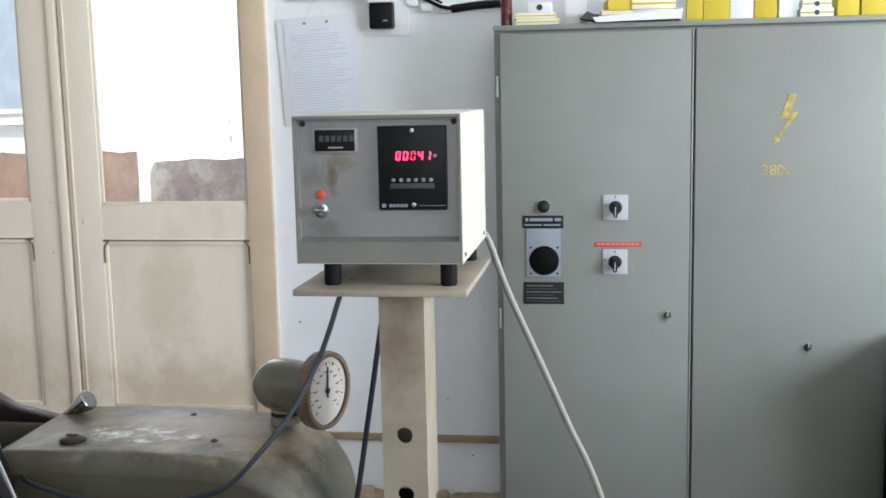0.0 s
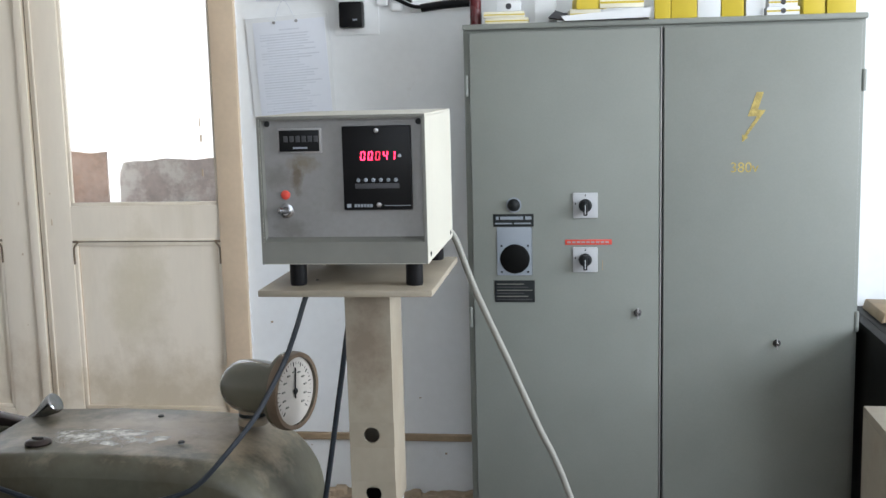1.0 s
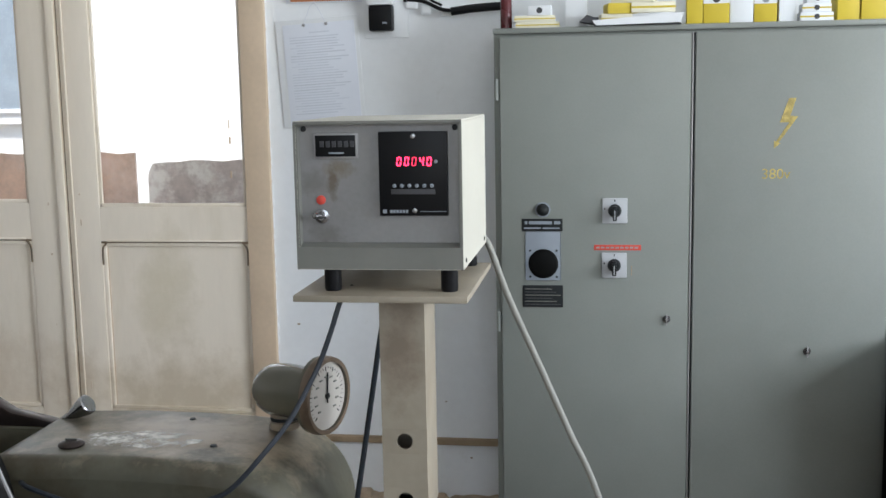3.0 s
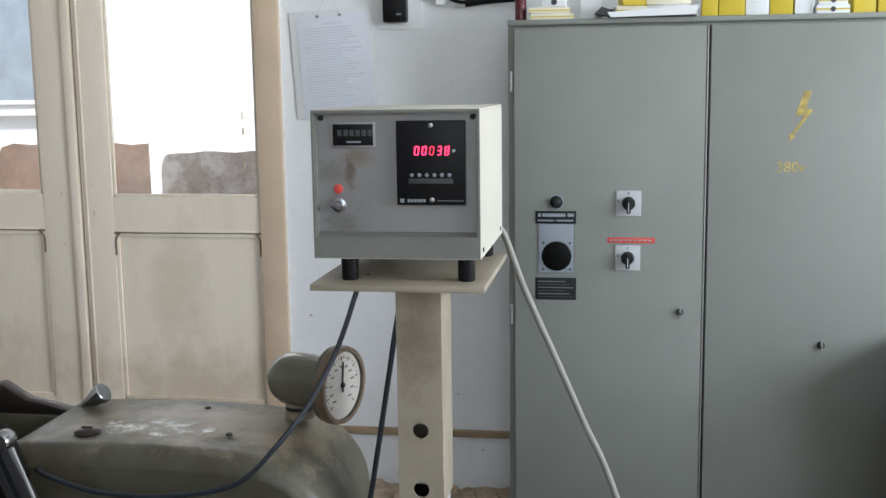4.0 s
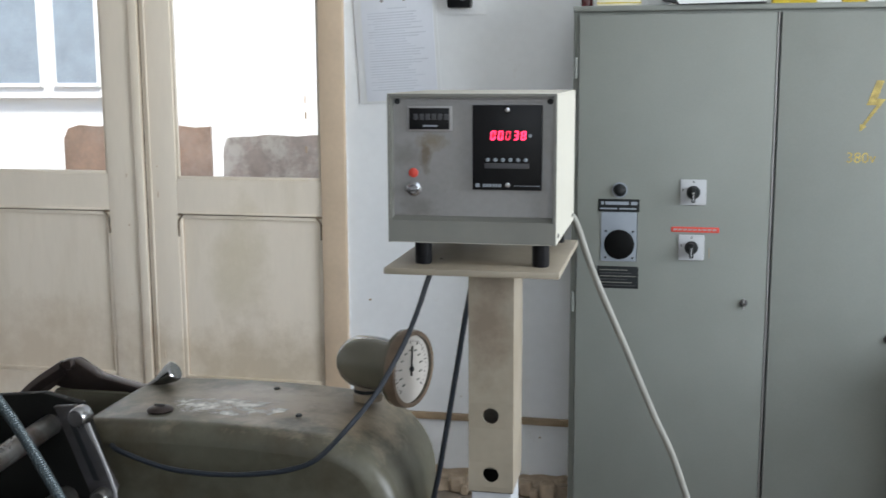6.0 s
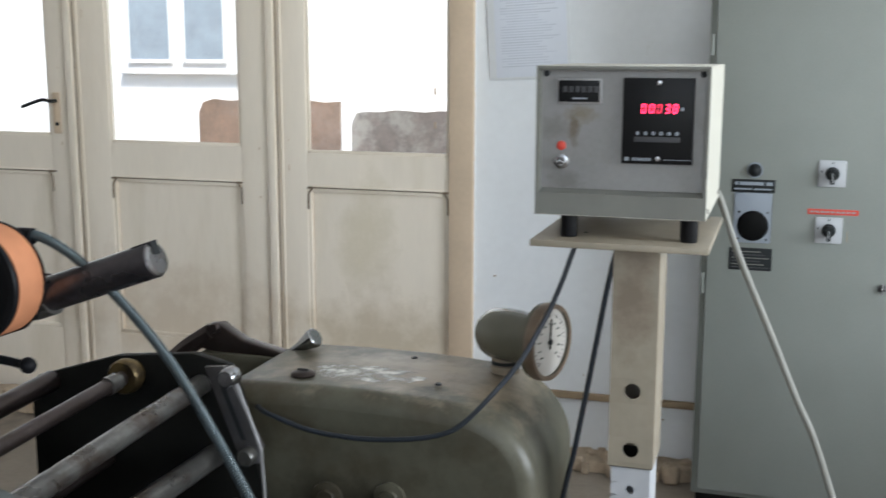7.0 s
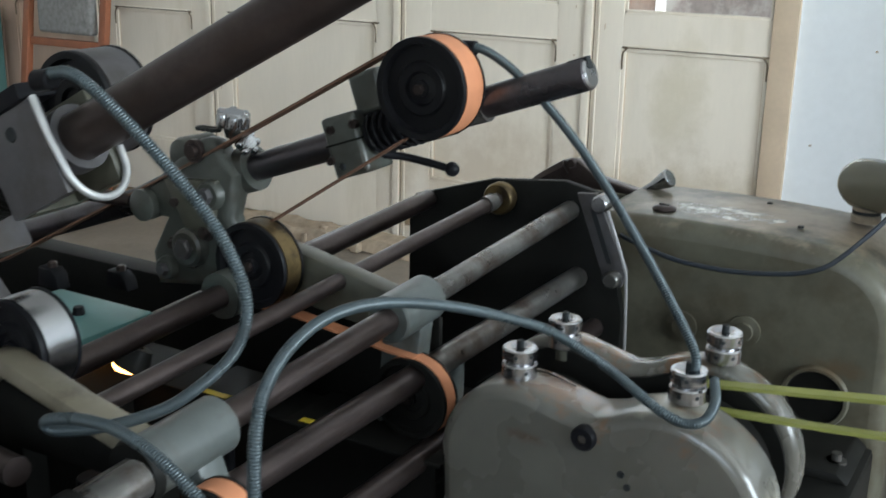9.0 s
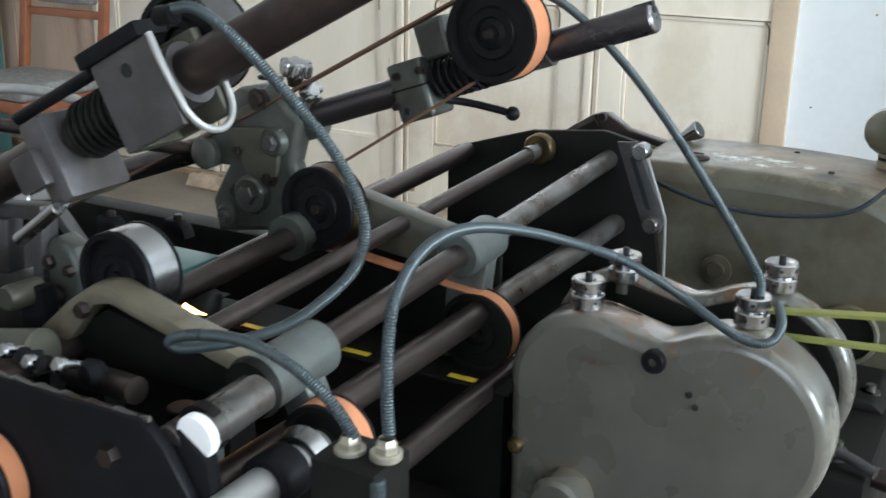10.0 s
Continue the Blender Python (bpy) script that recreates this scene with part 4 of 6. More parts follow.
part("red_button", lathe([(0, 0), (0, 0.0055), (0.001, 0.007), (0.003, 0.007)], (-0.214, 1.645, 1.464), (-0.214, 1.66, 1.464), 20), "red", fp, "flat red button")
tog = part("toggle_switch", lathe([(0, 0), (0, 0.006), (0.004, 0.007), (0.005, 0.011), (0.009, 0.011)], (-0.213, 1.639, 1.44), (-0.213, 1.66, 1.44), 18), "chrome", fp, "chrome toggle switch")
part("lever", lathe([(0, 0), (0.002, 0.0045), (0.008, 0.0045), (0.02, 0.003), (0.022, 0)], (-0.22, 1.622, 1.443), (-0.208, 1.64, 1.44), 12), "chrome", tog)
for x in (-0.2, -0.022):
    for y in (1.65, 1.89):
        part("rubber_foot", lathe([(0, 0), (0, 0.012), (0.004, 0.013), (0.034, 0.013), (0.034, 0)], (x, y, 1.327), (x, y, 2), 20), "black", ct)

cb = thing("power_cable", "thick grey cable hanging from the counter to the floor", "cable")
part("sheath", tube([(-0.01, 1.94, 1.37), (0.004, 1.955, 1.352), (0.038, 1.955, 1.259), (0.096, 1.955, 1.128), (0.145, 1.955, 1.015), (0.195, 1.955, 0.901), (0.29, 1.96, 0.6), (0.36, 1.96, 0.32), (0.42, 1.93, FL + 0.008), (0.6, 1.8, FL + 0.008)], 0.006, 10, 10), "cable_grey", cb)
part("plug", rod((-0.012, 1.925, 1.372), (-0.012, 1.95, 1.369), 0.01), "ink", cb)
cb = thing("signal_cable", "dark blue cable hanging from the counter stand", "cable")
part("sheath", tube([(-0.18, 1.69, 1.325), (-0.192, 1.665, 1.31), (-0.208, 1.655, 1.26), (-0.226, 1.65, 1.212), (-0.243, 1.635, 1.175), (-0.268, 1.612, 1.128), (-0.303, 1.585, 1.083), (-0.348, 1.574, 1.035), (-0.385, 1.572, 1.016), (-0.43, 1.572, 1.005), (-0.49, 1.574, 0.997), (-0.542, 1.576, 0.995), (-0.61, 1.582, 0.998), (-0.69, 1.6, 1.012), (-0.72, 1.625, 1.012)], 0.0042, 10, 8), "cable", cb)
cb = thing("signal_cable", "dark cable hanging behind the counter stand", "cable")
part("sheath", tube([(-0.12, 1.79, 1.32), (-0.145, 1.8, 1.29), (-0.16, 1.8, 1.23), (-0.178, 1.8, 1.123), (-0.208, 1.8, 0.945), (-0.235, 1.8, 0.8), (-0.26, 1.78, 0.5), (-0.3, 1.75, FL + 0.006), (-0.4, 1.7, FL + 0.006)], 0.0048, 10, 8), "cable", cb)

# ---- the machine: far housing, plates, shafts ----
mc = thing("carton_folding_machine", "old olive grey carton folding machine with shafts, belts and conduits", "machine")
out = [(-0.8, FL)] + [(-0.8, 0.985)] + arc(-0.76, 1.005, 0.042, 165, 90, 5) + [(-0.62, 1.051), (-0.5, 1.05), (-0.42, 1.0465)] + arc(-0.375, 0.905, 0.138, 86, 0, 14) + [(-0.236, 0.7), (-0.236, FL)]
hs = part("housing", prism(out, 1.63, 1.93, 0.032, seg=6), "cast", mc, "worn olive grey cast housing with rounded end")
for f in hs.data.polygons:
    f.use_smooth = len(f.vertices) == 4 and f.area < 0.1
for x, z, r in ((-0.597, 0.863, 0.028), (-0.485, 0.877, 0.027)):
    part("boss", lathe([(0, 0), (0, r * 0.55), (0.004, r * 0.6), (0.006, r), (0.03, r * 1.1)], (x, 1.619, z), (x, 1.7, z), 28), "cast", hs)
part("bore", lathe([(0.004, 0), (0.004, 0.045), (0, 0.047), (0, 0.052), (0.01, 0.054)], (-0.357, 1.622, 0.785), (-0.357, 1.7, 0.785), 36, smooth=False), "grease_shade", hs, "dark round bore")
part("bore_rim", lathe([(0.0, 0.047), (-0.004, 0.049), (-0.004, 0.054), (0.004, 0.057)], (-0.357, 1.623, 0.785), (-0.357, 1.7, 0.785), 36), "cast", hs)
cap = part("filler_cap", lathe([(0, 0), (0, 0.021), (0.003, 0.022), (0.006, 0.02), (0.009, 0.012), (0.009, 0)], (-0.669, 1.7, 1.05), (-0.669, 1.7, 2), 24), "steel", hs, "round steel filler cap")
part("wing", box(-0.679, 1.6985, 1.058, -0.659, 1.7015, 1.0625, 0.001), "rail", cap)
for x, y in ((-0.43, 1.72), (-0.52, 1.86)):
    part("bolt_head", lathe([(0, 0), (0, 0.005), (0.003, 0.006)], (x, y, 1.0525), (x, y, 0), 10), "ink", hs)
rnd = random.Random(2)
bm = bmesh.new()
cx, cy = -0.595, 1.74
rim = []
for k in range(40):
    a = 2 * math.pi * k / 40
    f = rnd.uniform(0.7, 1.1)
    rim.append(bm.verts.new((cx + 0.11 * f * math.cos(a) + 0.02, cy + 0.05 * f * math.sin(a), 1.0508)))
mid = [bm.verts.new(v.co.lerp(Vector((cx, cy, 1.0508)), 0.4) + Vector((0, 0, rnd.uniform(0.001, 0.003)))) for v in rim]
top = bm.verts.new((cx, cy, 1.0535))
for k in range(40):
    j = (k + 1) % 40
    bm.faces.new((rim[k], rim[j], mid[j], mid[k]))
    bm.faces.new((mid[k], mid[j], top))
tagged(part("spilled_powder", bm, "powder"), "thin white powder spilled on the machine housing", "powder", "", "stuff")

# gauge
axis = Vector((0.945, -0.326, 0)).normalized()
dc = Vector((-0.262, 1.815, 1.113))
gauge = thing("dial_gauge", "olive round dial gauge with cream face standing on the housing", "gauge")
back = dc - axis * 0.14
part("gauge_body", lathe([(0, 0), (0.001, 0.02), (0.003, 0.026), (0.008, 0.031), (0.014, 0.033), (0.016, 0.038), (0.03, 0.0445), (0.055, 0.047), (0.08, 0.046), (0.1, 0.0435), (0.11, 0.044), (0.117, 0.056), (0.122, 0.066), (0.142, 0.0665), (0.146, 0.064), (0.146, 0.0585), (0.1405, 0.0585)], back, dc, 48), "gloss", gauge, "olive enamelled gauge body")
part("gauge_rim", lathe([(0.1405, 0.0585), (0.147, 0.0585), (0.147, 0.0655), (0.14, 0.0675), (0.13, 0.0675)], back, dc, 48), "rim", gauge, "worn brown rim")
face = part("dial_face", lathe([(0, 0), (0, 0.059)], dc + axis * 0.0008, dc + axis, 48), "dial", gauge, "cream dial with worn figures")
side = Vector((0, 0, 1)).cross(axis).normalized()
for k in range(31):
    a = radians(225 - k * 9)
    u = side * math.cos(a) + Vector((0, 0, 1)) * math.sin(a)
    r0 = 0.046 if k % 3 else 0.043
    part("tick", rod(dc + axis * 0.0013 + u * r0, dc + axis * 0.0013 + u * 0.05, 0.0004 if k % 3 else 0.0008, 0.0002, 6), "dark_card", face)
    if k % 3 == 0:
        part("figure_bar", rod(dc + axis * 0.0013 + u * 0.033 - side * 0.004, dc + axis * 0.0013 + u * 0.033 + side * 0.004, 0.0016, 0.0003, 6), "bezel", face)
part("needle", tube([dc + axis * 0.003 - Vector((0, 0, 0.012)), dc + axis * 0.003, dc + axis * 0.003 + Vector((0, 0, 0.04)) + side * 0.003], 0.0014, 4, 6), "ink", face)
part("needle_hub", rod(dc + axis * 0.001, dc + axis * 0.006, 0.0055), "ink", face)
sx, sy = back.x + 0.048, back.y - 0.014
part("stem", lathe([(0, 0.026), (0.012, 0.026), (0.014, 0.022), (0.02, 0.022), (0.022, 0.025), (0.028, 0.025), (0.03, 0.02), (0.05, 0.02)], (sx, sy, 1.045), (sx, sy, 2), 24), "cast", gauge)
part("clamp_band", lathe([(0, 0.0225), (0, 0.0245), (0.006, 0.0245), (0.006, 0.0225)], (sx, sy, 1.06), (sx, sy, 2), 24), "ink", gauge)

# side plates
out = [(-1.152, 0.45), (-1.152, 1.0), (-1.139, 1.035), (-0.972, 1.086), (-0.823, 1.102), (-0.757, 1.088), (-0.735, 1.03), (-0.7, 0.87), (-0.7, 0.45)]
part("far_plate", prism(out, 1.6, 1.618, 0.003), "grease_shade", mc, "black side plate")
out = [(-1.5, 0.45), (-1.5, 1.016), (-1.02, 1.018), (-0.833, 1.02), (-0.807, 0.999), (-0.775, 0.95), (-0.73, 0.62), (-0.73, 0.45)]
npl = part("near_plate", prism(out, 0.395, 0.41, 0.003), "dark", mc, "black side plate")
part("nut", lathe([(0, 0), (0, 0.011), (0.008, 0.0125), (0.012, 0.0125)], (-0.873, 0.384, 0.972), (-0.873, 0.5, 0.972), 6, smooth=False), "steel", npl)


def shaft(name, far, near_y, r, material, far_y=1.6, slope=0.048, label=""):
    x, z = far
    return part(name, rod((x, far_y, z), (x - 0.003 * (far_y - near_y), near_y, z - slope * (far_y - near_y)), r), material, mc, label)


def on(far, y, slope=0.048):
    """The centre of a shaft at y."""
    return Vector((far[0] - 0.003 * (1.6 - y), y, far[1] - slope * (1.6 - y)))


A, B, C, D, E = (-1.106, 1.03), (-0.941, 1.06), (-0.809, 1.051), (-0.788, 0.928), (-0.75, 0.838)
shaft("shaft", A, 0.3, 0.018, "steel")
shaft("shaft", B, 0.6, 0.0125, "steel")
shaft("shaft", C, 1.05, 0.0175, "rail", label="ground steel shaft")
part("shaft", rod(on(C, 1.05), on(C, 0.6), 0.0175), "steel", mc, "brown oiled steel shaft")
part("shaft", rod(on(C, 0.6), on(C, 0.412), 0.0175), "rail", mc)
shaft("shaft", D, 1.045, 0.0195, "rail", slope=-0.003)
part("shaft", rod(on(D, 1.045, -0.003), on(D, 0.42, -0.003), 0.0195), "steel", mc, "brown oiled steel shaft")
shaft("shaft", E, 0.55, 0.018, "steel", slope=0.005)
shaft("shaft", (-1.0, 0.9), 0.3, 0.015, "steel")
shaft("shaft", (-1.3, 0.93), 0.3, 0.017, "steel")
part("bushing", lathe([(0, 0.012), (0, 0.027), (0.004, 0.03), (0.02, 0.03), (0.022, 0.026), (0.03, 0.026)], on(B, 1.565), (B[0], 1.7, B[1]), 32), "brass", mc, "oily brass bushing")
part("collar", lathe([(0, 0.011), (0, 0.016), (0.03, 0.016), (0.03, 0.011)], on(B, 1.52), on(B, 1.6), 24), "rail", mc)
stud = part("plate_stud", rod((-0.783, 0.424, 1.005), (-0.783, 0.52, 1.012), 0.021), "rail", mc)
# the white is the window's reflection put into the colour
part("stud_end", lathe([(0, 0), (0, 0.0218), (0.002, 0.0235), (0.01, 0.0235), (0.01, 0.0)], (-0.783, 0.416, 1.0045), (-0.783, 0.6, 1.015), 32), "bright", stud, "polished stud end with the window's reflection painted white")
part("stud_collar", lathe([(0, 0.02), (0, 0.027), (0.014, 0.027), (0.014, 0.02)], (-0.79, 0.432, 1.004), (-0.79, 0.6, 1.012), 28), "grease_shade", stud)
part("stud_strut", prism([(-0.83, 1.0), (-0.8, 1.01), (-0.765, 0.985), (-0.72, 0.62), (-0.77, 0.62)], 0.412, 0.43, 0.003), "dark", mc)


def hub(far, y0, y1, r, material, label=""):
    a, b = on(far, y0), on(far, y1)
    q = (b - a).length
    return part("hub", lathe([(0, 0.014), (0, r - 0.003), (0.003, r), (q - 0.003, r), (q, r - 0.003), (q, 0.014)], a, b, 36), material, mc, label)


hub(C, 0.545, 0.665, 0.034, "hubgrey", "grey enamelled arm hub")
hub(C, 1.005, 1.105, 0.034, "hubgrey", "grey enamelled arm hub")
part("arm", prism([(-0.84, 1.03), (-1.02, 1.068), (-1.12, 1.072), (-1.13, 1.0), (-1.0, 0.985), (-0.84, 0.965)], 1.075, 1.115, 0.005), "olive", mc, "olive cast arm")
part("arm", prism([(-0.82, 1.03), (-0.917, 1.05), (-1.02, 1.078), (-1.045, 1.075), (-1.09, 1.045), (-1.14, 1.002), (-1.13, 0.972), (-1.085, 1.0), (-1.045, 1.048), (-1.02, 1.054), (-0.95, 1.036), (-0.82, 1.005)], 0.545, 0.585, 0.006), "arm_paint", mc, "olive beige cast arm")
# near-black piece stands for the dark void below the arm
part("arm_flange", prism([(-0.84, 1.0), (-0.95, 1.02), (-1.04, 1.04), (-1.1, 1.0), (-1.06, 0.96), (-0.95, 0.965), (-0.84, 0.97)], 0.562, 0.578, 0.003), "grease_shade", mc)
part("bolt", lathe([(0, 0), (0, 0.009), (0.01, 0.011)], (-1.058, 0.533, 1.042), (-1.058, 0.7, 1.042), 6, smooth=False), "steel", mc)
# near-black ring stands for the shaded hollow in the hub's end
part("hub_seal", lathe([(0, 0.018), (0, 0.033), (0.008, 0.036), (0.012, 0.036)], on(C, 0.536), on(C, 0.7), 32), "grease_shade", mc)
part("lower_arm", tube([(-1.06, 0.52, 0.97), (-0.98, 0.5, 0.985), (-0.93, 0.49, 0.99)], 0.016, 6, 12), "steel", mc)
part("ball_joint", lathe([(0, 0), (0.003, 0.012), (0.014, 0.018), (0.026, 0.012), (0.03, 0)], (-0.99, 0.47, 1.0), (-0.97, 0.6, 1.0), 16), "dark", mc)
part("arm_web", prism([(-0.83, 0.985), (-0.785, 0.99), (-0.75, 0.9), (-0.78, 0.88)], 0.6, 0.64, 0.004), "hubgrey", mc)
part("arm_web", prism([(-0.85, 1.0), (-0.785, 1.005), (-0.8, 0.86), (-0.86, 0.84)], 1.05, 1.085, 0.004), "hubgrey", mc)

# slotted link
lk = part("slotted_link", prism([(-0.784, 1.092), (-0.748, 1.096), (-0.683, 0.965), (-0.692, 0.935), (-0.722, 0.935)], 1.565, 1.577, 0.002), "grimy", mc, "grimy grey slotted link")
part("slot", prism([(-0.757, 1.068), (-0.748, 1.068), (-0.711, 0.975), (-0.72, 0.975)], 1.5635, 1.566), "ink", lk)
part("pivot_screw", lathe([(0, 0), (0, 0.013), (0.004, 0.016), (0.026, 0.016)], (-0.732, 1.54, 1.083), (-0.732, 1.6, 1.083), 28), "chrome", lk, "chrome pivot screw")
part("pin", lathe([(0, 0), (0, 0.012), (0.004, 0.015), (0.03, 0.015)], (-0.705, 1.545, 0.95), (-0.705, 1.6, 0.95), 24), "rail", lk)
part("wire", tube([(-0.722, 1.56, 1.07), (-0.684, 1.555, 0.978), (-0.678, 1.555, 0.94), (-0.672, 1.555, 0.8)], 0.0028, 6, 6), "alu", lk)

# clamping lever with a chrome grip on the housing
lv = part("clamp_lever", tube([(-1.03, 1.84, 0.99), (-0.985, 1.845, 1.033), (-0.93, 1.85, 1.07)], 0.018, 6, 8), "steel", mc, "worn dark clamping lever")
part("lever_arm", prism([(-0.96, 1.04), (-0.935, 1.085), (-0.908, 1.089), (-0.86, 1.06), (-0.765, 1.04), (-0.765, 1.026), (-0.86, 1.026), (-0.91, 1.03)], 1.84, 1.872, 0.004), "steel", lv)
part("lever_pin", lathe([(0, 0), (0, 0.008), (0.004, 0.01), (0.012, 0.01)], (-0.915, 1.83, 1.082), (-0.915, 1.9, 1.082), 16), "steel", lv)
part("grip", lathe([(0, 0), (0.001, 0.0075), (0.02, 0.009), (0.056, 0.0185), (0.063, 0.0185), (0.065, 0.016), (0.065, 0)], (-0.768, 1.862, 1.04), (-0.715, 1.857, 1.075), 20), "chrome", lv, "chrome lever grip")
part("lever_foot", box(-0.95, 1.83, 0.9, -0.79, 1.9, 1.035, 0.012), "cast", mc)

# ---- gear covers, couplings, belts ----
def cover(y0, y1, dx, dz, bevel, label):
    out = [(-0.7 + dx, 0.62 + dz)] + arc(-0.6 + dx, 0.878 + dz, 0.107, 190, 80, 10) + [(-0.545 + dx, 0.974 + dz), (-0.505 + dx, 0.965 + dz), (-0.478 + dx, 0.972 + dz)]
    out += arc(-0.405 + dx, 0.864 + dz, 0.13, 112, -40, 16) + [(-0.36 + dx, 0.7 + dz), (-0.46 + dx, 0.62 + dz)]
    c = part("gear_cover", prism(out, y0, y1, bevel, seg=4), "cover", mc, label)
    for f in c.data.polygons:
        f.use_smooth = f.area < 0.004
    return c


cv = cover(0.97, 1.062, 0, 0, 0.016, "pale grey green gear cover with rust stains")
rear = cover(1.125, 1.17, 0.0, 0.018, 0.012, "pale grey green gear cover, open in front")
# a black sheet on the solid front stands for the shaded hollow
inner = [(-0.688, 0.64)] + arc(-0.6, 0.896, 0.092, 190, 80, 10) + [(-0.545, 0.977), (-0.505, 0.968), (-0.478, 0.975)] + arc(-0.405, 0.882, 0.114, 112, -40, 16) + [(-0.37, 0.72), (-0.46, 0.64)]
part("dark_hollow", prism(inner, 1.1195, 1.1245), "grease_shade", rear, "black sheet that paints the shade inside the cover")
part("seam", tube([(-0.69, 1.04, 0.945), (-0.655, 1.04, 0.971), (-0.6, 1.04, 0.9855), (-0.545, 1.04, 0.976)], 0.001, 8, 6), "grease_shade", cv)
part("oil_plug", lathe([(0, 0.006), (0, 0.014), (0.003, 0.016), (0.014, 0.016)], (-0.501, 0.96, 0.945), (-0.501, 1.1, 0.945), 28), "dark", cv)
part("plug_bore", lathe([(0, 0), (0.0, 0.0065)], (-0.501, 0.9615, 0.945), (-0.501, 1.1, 0.945), 20), "chrome", cv)
part("bolt", lathe([(0, 0), (0.002, 0.009), (0.01, 0.012), (0.014, 0.012)], (-0.69, 0.955, 0.775), (-0.69, 1.1, 0.775), 20), "brass", cv)
for x, z in ((-0.452, 0.908), (-0.443, 0.893)):
    part("rivet", lathe([(0, 0), (0.001, 0.0045), (0.003, 0.005)], (x, 0.968, z), (x, 1.1, z), 12), "ink", cv)
part("shaft_stub", lathe([(0, 0.018), (0, 0.034), (0.006, 0.04), (0.06, 0.04)], (-0.61, 0.92, 0.72), (-0.61, 1.1, 0.72), 32), "cover", cv)
part("gap_pulley", lathe([(0, 0), (0, 0.1), (0.055, 0.1), (0.055, 0)], (-0.405, 1.065, 0.87), (-0.405, 1.2, 0.885), 40), "grease_shade", mc)
part("gap_pulley", lathe([(0, 0), (0, 0.08), (0.055, 0.08), (0.055, 0)], (-0.6, 1.065, 0.87), (-0.6, 1.2, 0.89), 40), "grease_shade", mc)


def coupling(x, y, z):
    """A stack of two bright knurled rings on a threaded stud."""
    z -= 0.009
    c = part("cable_coupling", lathe([(0, 0), (0, 0.0205), (0.002, 0.023), (0.018, 0.023), (0.02, 0.021), (0.02, 0.017), (0.024, 0.017), (0.024, 0.0205), (0.026, 0.023), (0.039, 0.023), (0.041, 0.021), (0.041, 0.009), (0.0395, 0.007), (0.0395, 0.0)],
                                     (x, y, z - 0.0415), (x, y, 2), 40), "chrome", mc, "bright turned metal coupling")
    part("stud", rod((x, y, z - 0.004), (x, y, z + 0.008), 0.0048, 0.001, 12), "ink", c)
    for a in (-70, -125, -15):
        for q in (-0.03, -0.009):
            d = Vector((math.cos(radians(a + q * 900)), math.sin(radians(a + q * 900)), 0))
            p = Vector((x, y, z + q))
            part("hole", rod(p + d * 0.019, p + d * 0.0231, 0.0028, 0.0003, 8), "ink", c)
    part("neck", lathe([(0, 0.012), (0.016, 0.012), (0.016, 0.017), (0.02, 0.017), (0.02, 0)], (x, y, z - 0.0595), (x, y, z), 24), "olive", c)


for p in ((-0.614, 1.014, 1.034), (-0.603, 1.128, 1.04), (-0.397, 1.03, 1.047), (-0.388, 1.14, 1.062)):
    coupling(*p)


def band(points, y, w, t, material, label, name="belt"):
    """A flat belt that stands on its edge across the run, from point to point in x and z."""
    bm = bmesh.new()
    for (xa, za), (xb, zb) in zip(points, points[1:]):
        d = Vector((xb - xa, 0, zb - za)).normalized()
        n = Vector((-d.z, 0, d.x)) * (t / 2)
        v = []
        for (x, z) in ((xa, za), (xb, zb)):
            for yy in (y - w / 2, y + w / 2):
                for s in (1, -1):
                    v.append(bm.verts.new(Vector((x, yy, z)) + n * s))
        for f in ((0, 1, 3, 2), (4, 6, 7, 5), (0, 4, 5, 1), (2, 3, 7, 6), (0, 2, 6, 4), (1, 5, 7, 3)):
            bm.faces.new([v[k] for k in f])
    return part(name, bm, material, mc, label)


band([(-0.39, 1.0), (-0.241, 1.02), (0.12, 1.07)], 1.085, 0.018, 0.005, "yellow_belt", "yellow green round belt")
band([(-0.39, 0.966), (-0.237, 0.978), (0.12, 1.012)], 1.085, 0.014, 0.005, "yellow_belt", "yellow green round belt")
part("drive_pulley", lathe([(0, 0), (0, 0.045), (0.03, 0.045), (0.03, 0)], (0.14, 1.07, 1.04), (0.14, 1.2, 1.04), 32), "grease_shade", mc)
part("pulley_bracket", box(0.1, 1.1, FL, 0.18, 1.14, 1.05, 0.004), "olive", mc)

# ---- upper bar with the orange-belted pulley ----
P0, P1 = Vector((-0.587, 1.128, 1.363)), Vector((-1.66, 1.1, 0.99))
u = (P1 - P0).normalized()


def along(s):
    return P0 + u * s


bar = part("bar", rod(P0, P1, 0.0215, 0.003, 32), "polished", mc, "round dark steel bar with a slotted end")
part("bar_end", lathe([(0, 0), (0, 0.018), (0.003, 0.0205)], P0 - u * 0.002, P0 + u, 32), "chrome", bar, "bright cut bar end")
t = Matrix.Translation(P0) @ u.to_track_quat("X", "Z").to_matrix().to_4x4()
# a black block in the bar end stands for the shaded notch
bm = box(-0.003, -0.0065, 0.005, 0.024, 0.0065, 0.0219)
bmesh.ops.transform(bm, matrix=t, verts=bm.verts[:])
part("end_slot", bm, "ink", bar)


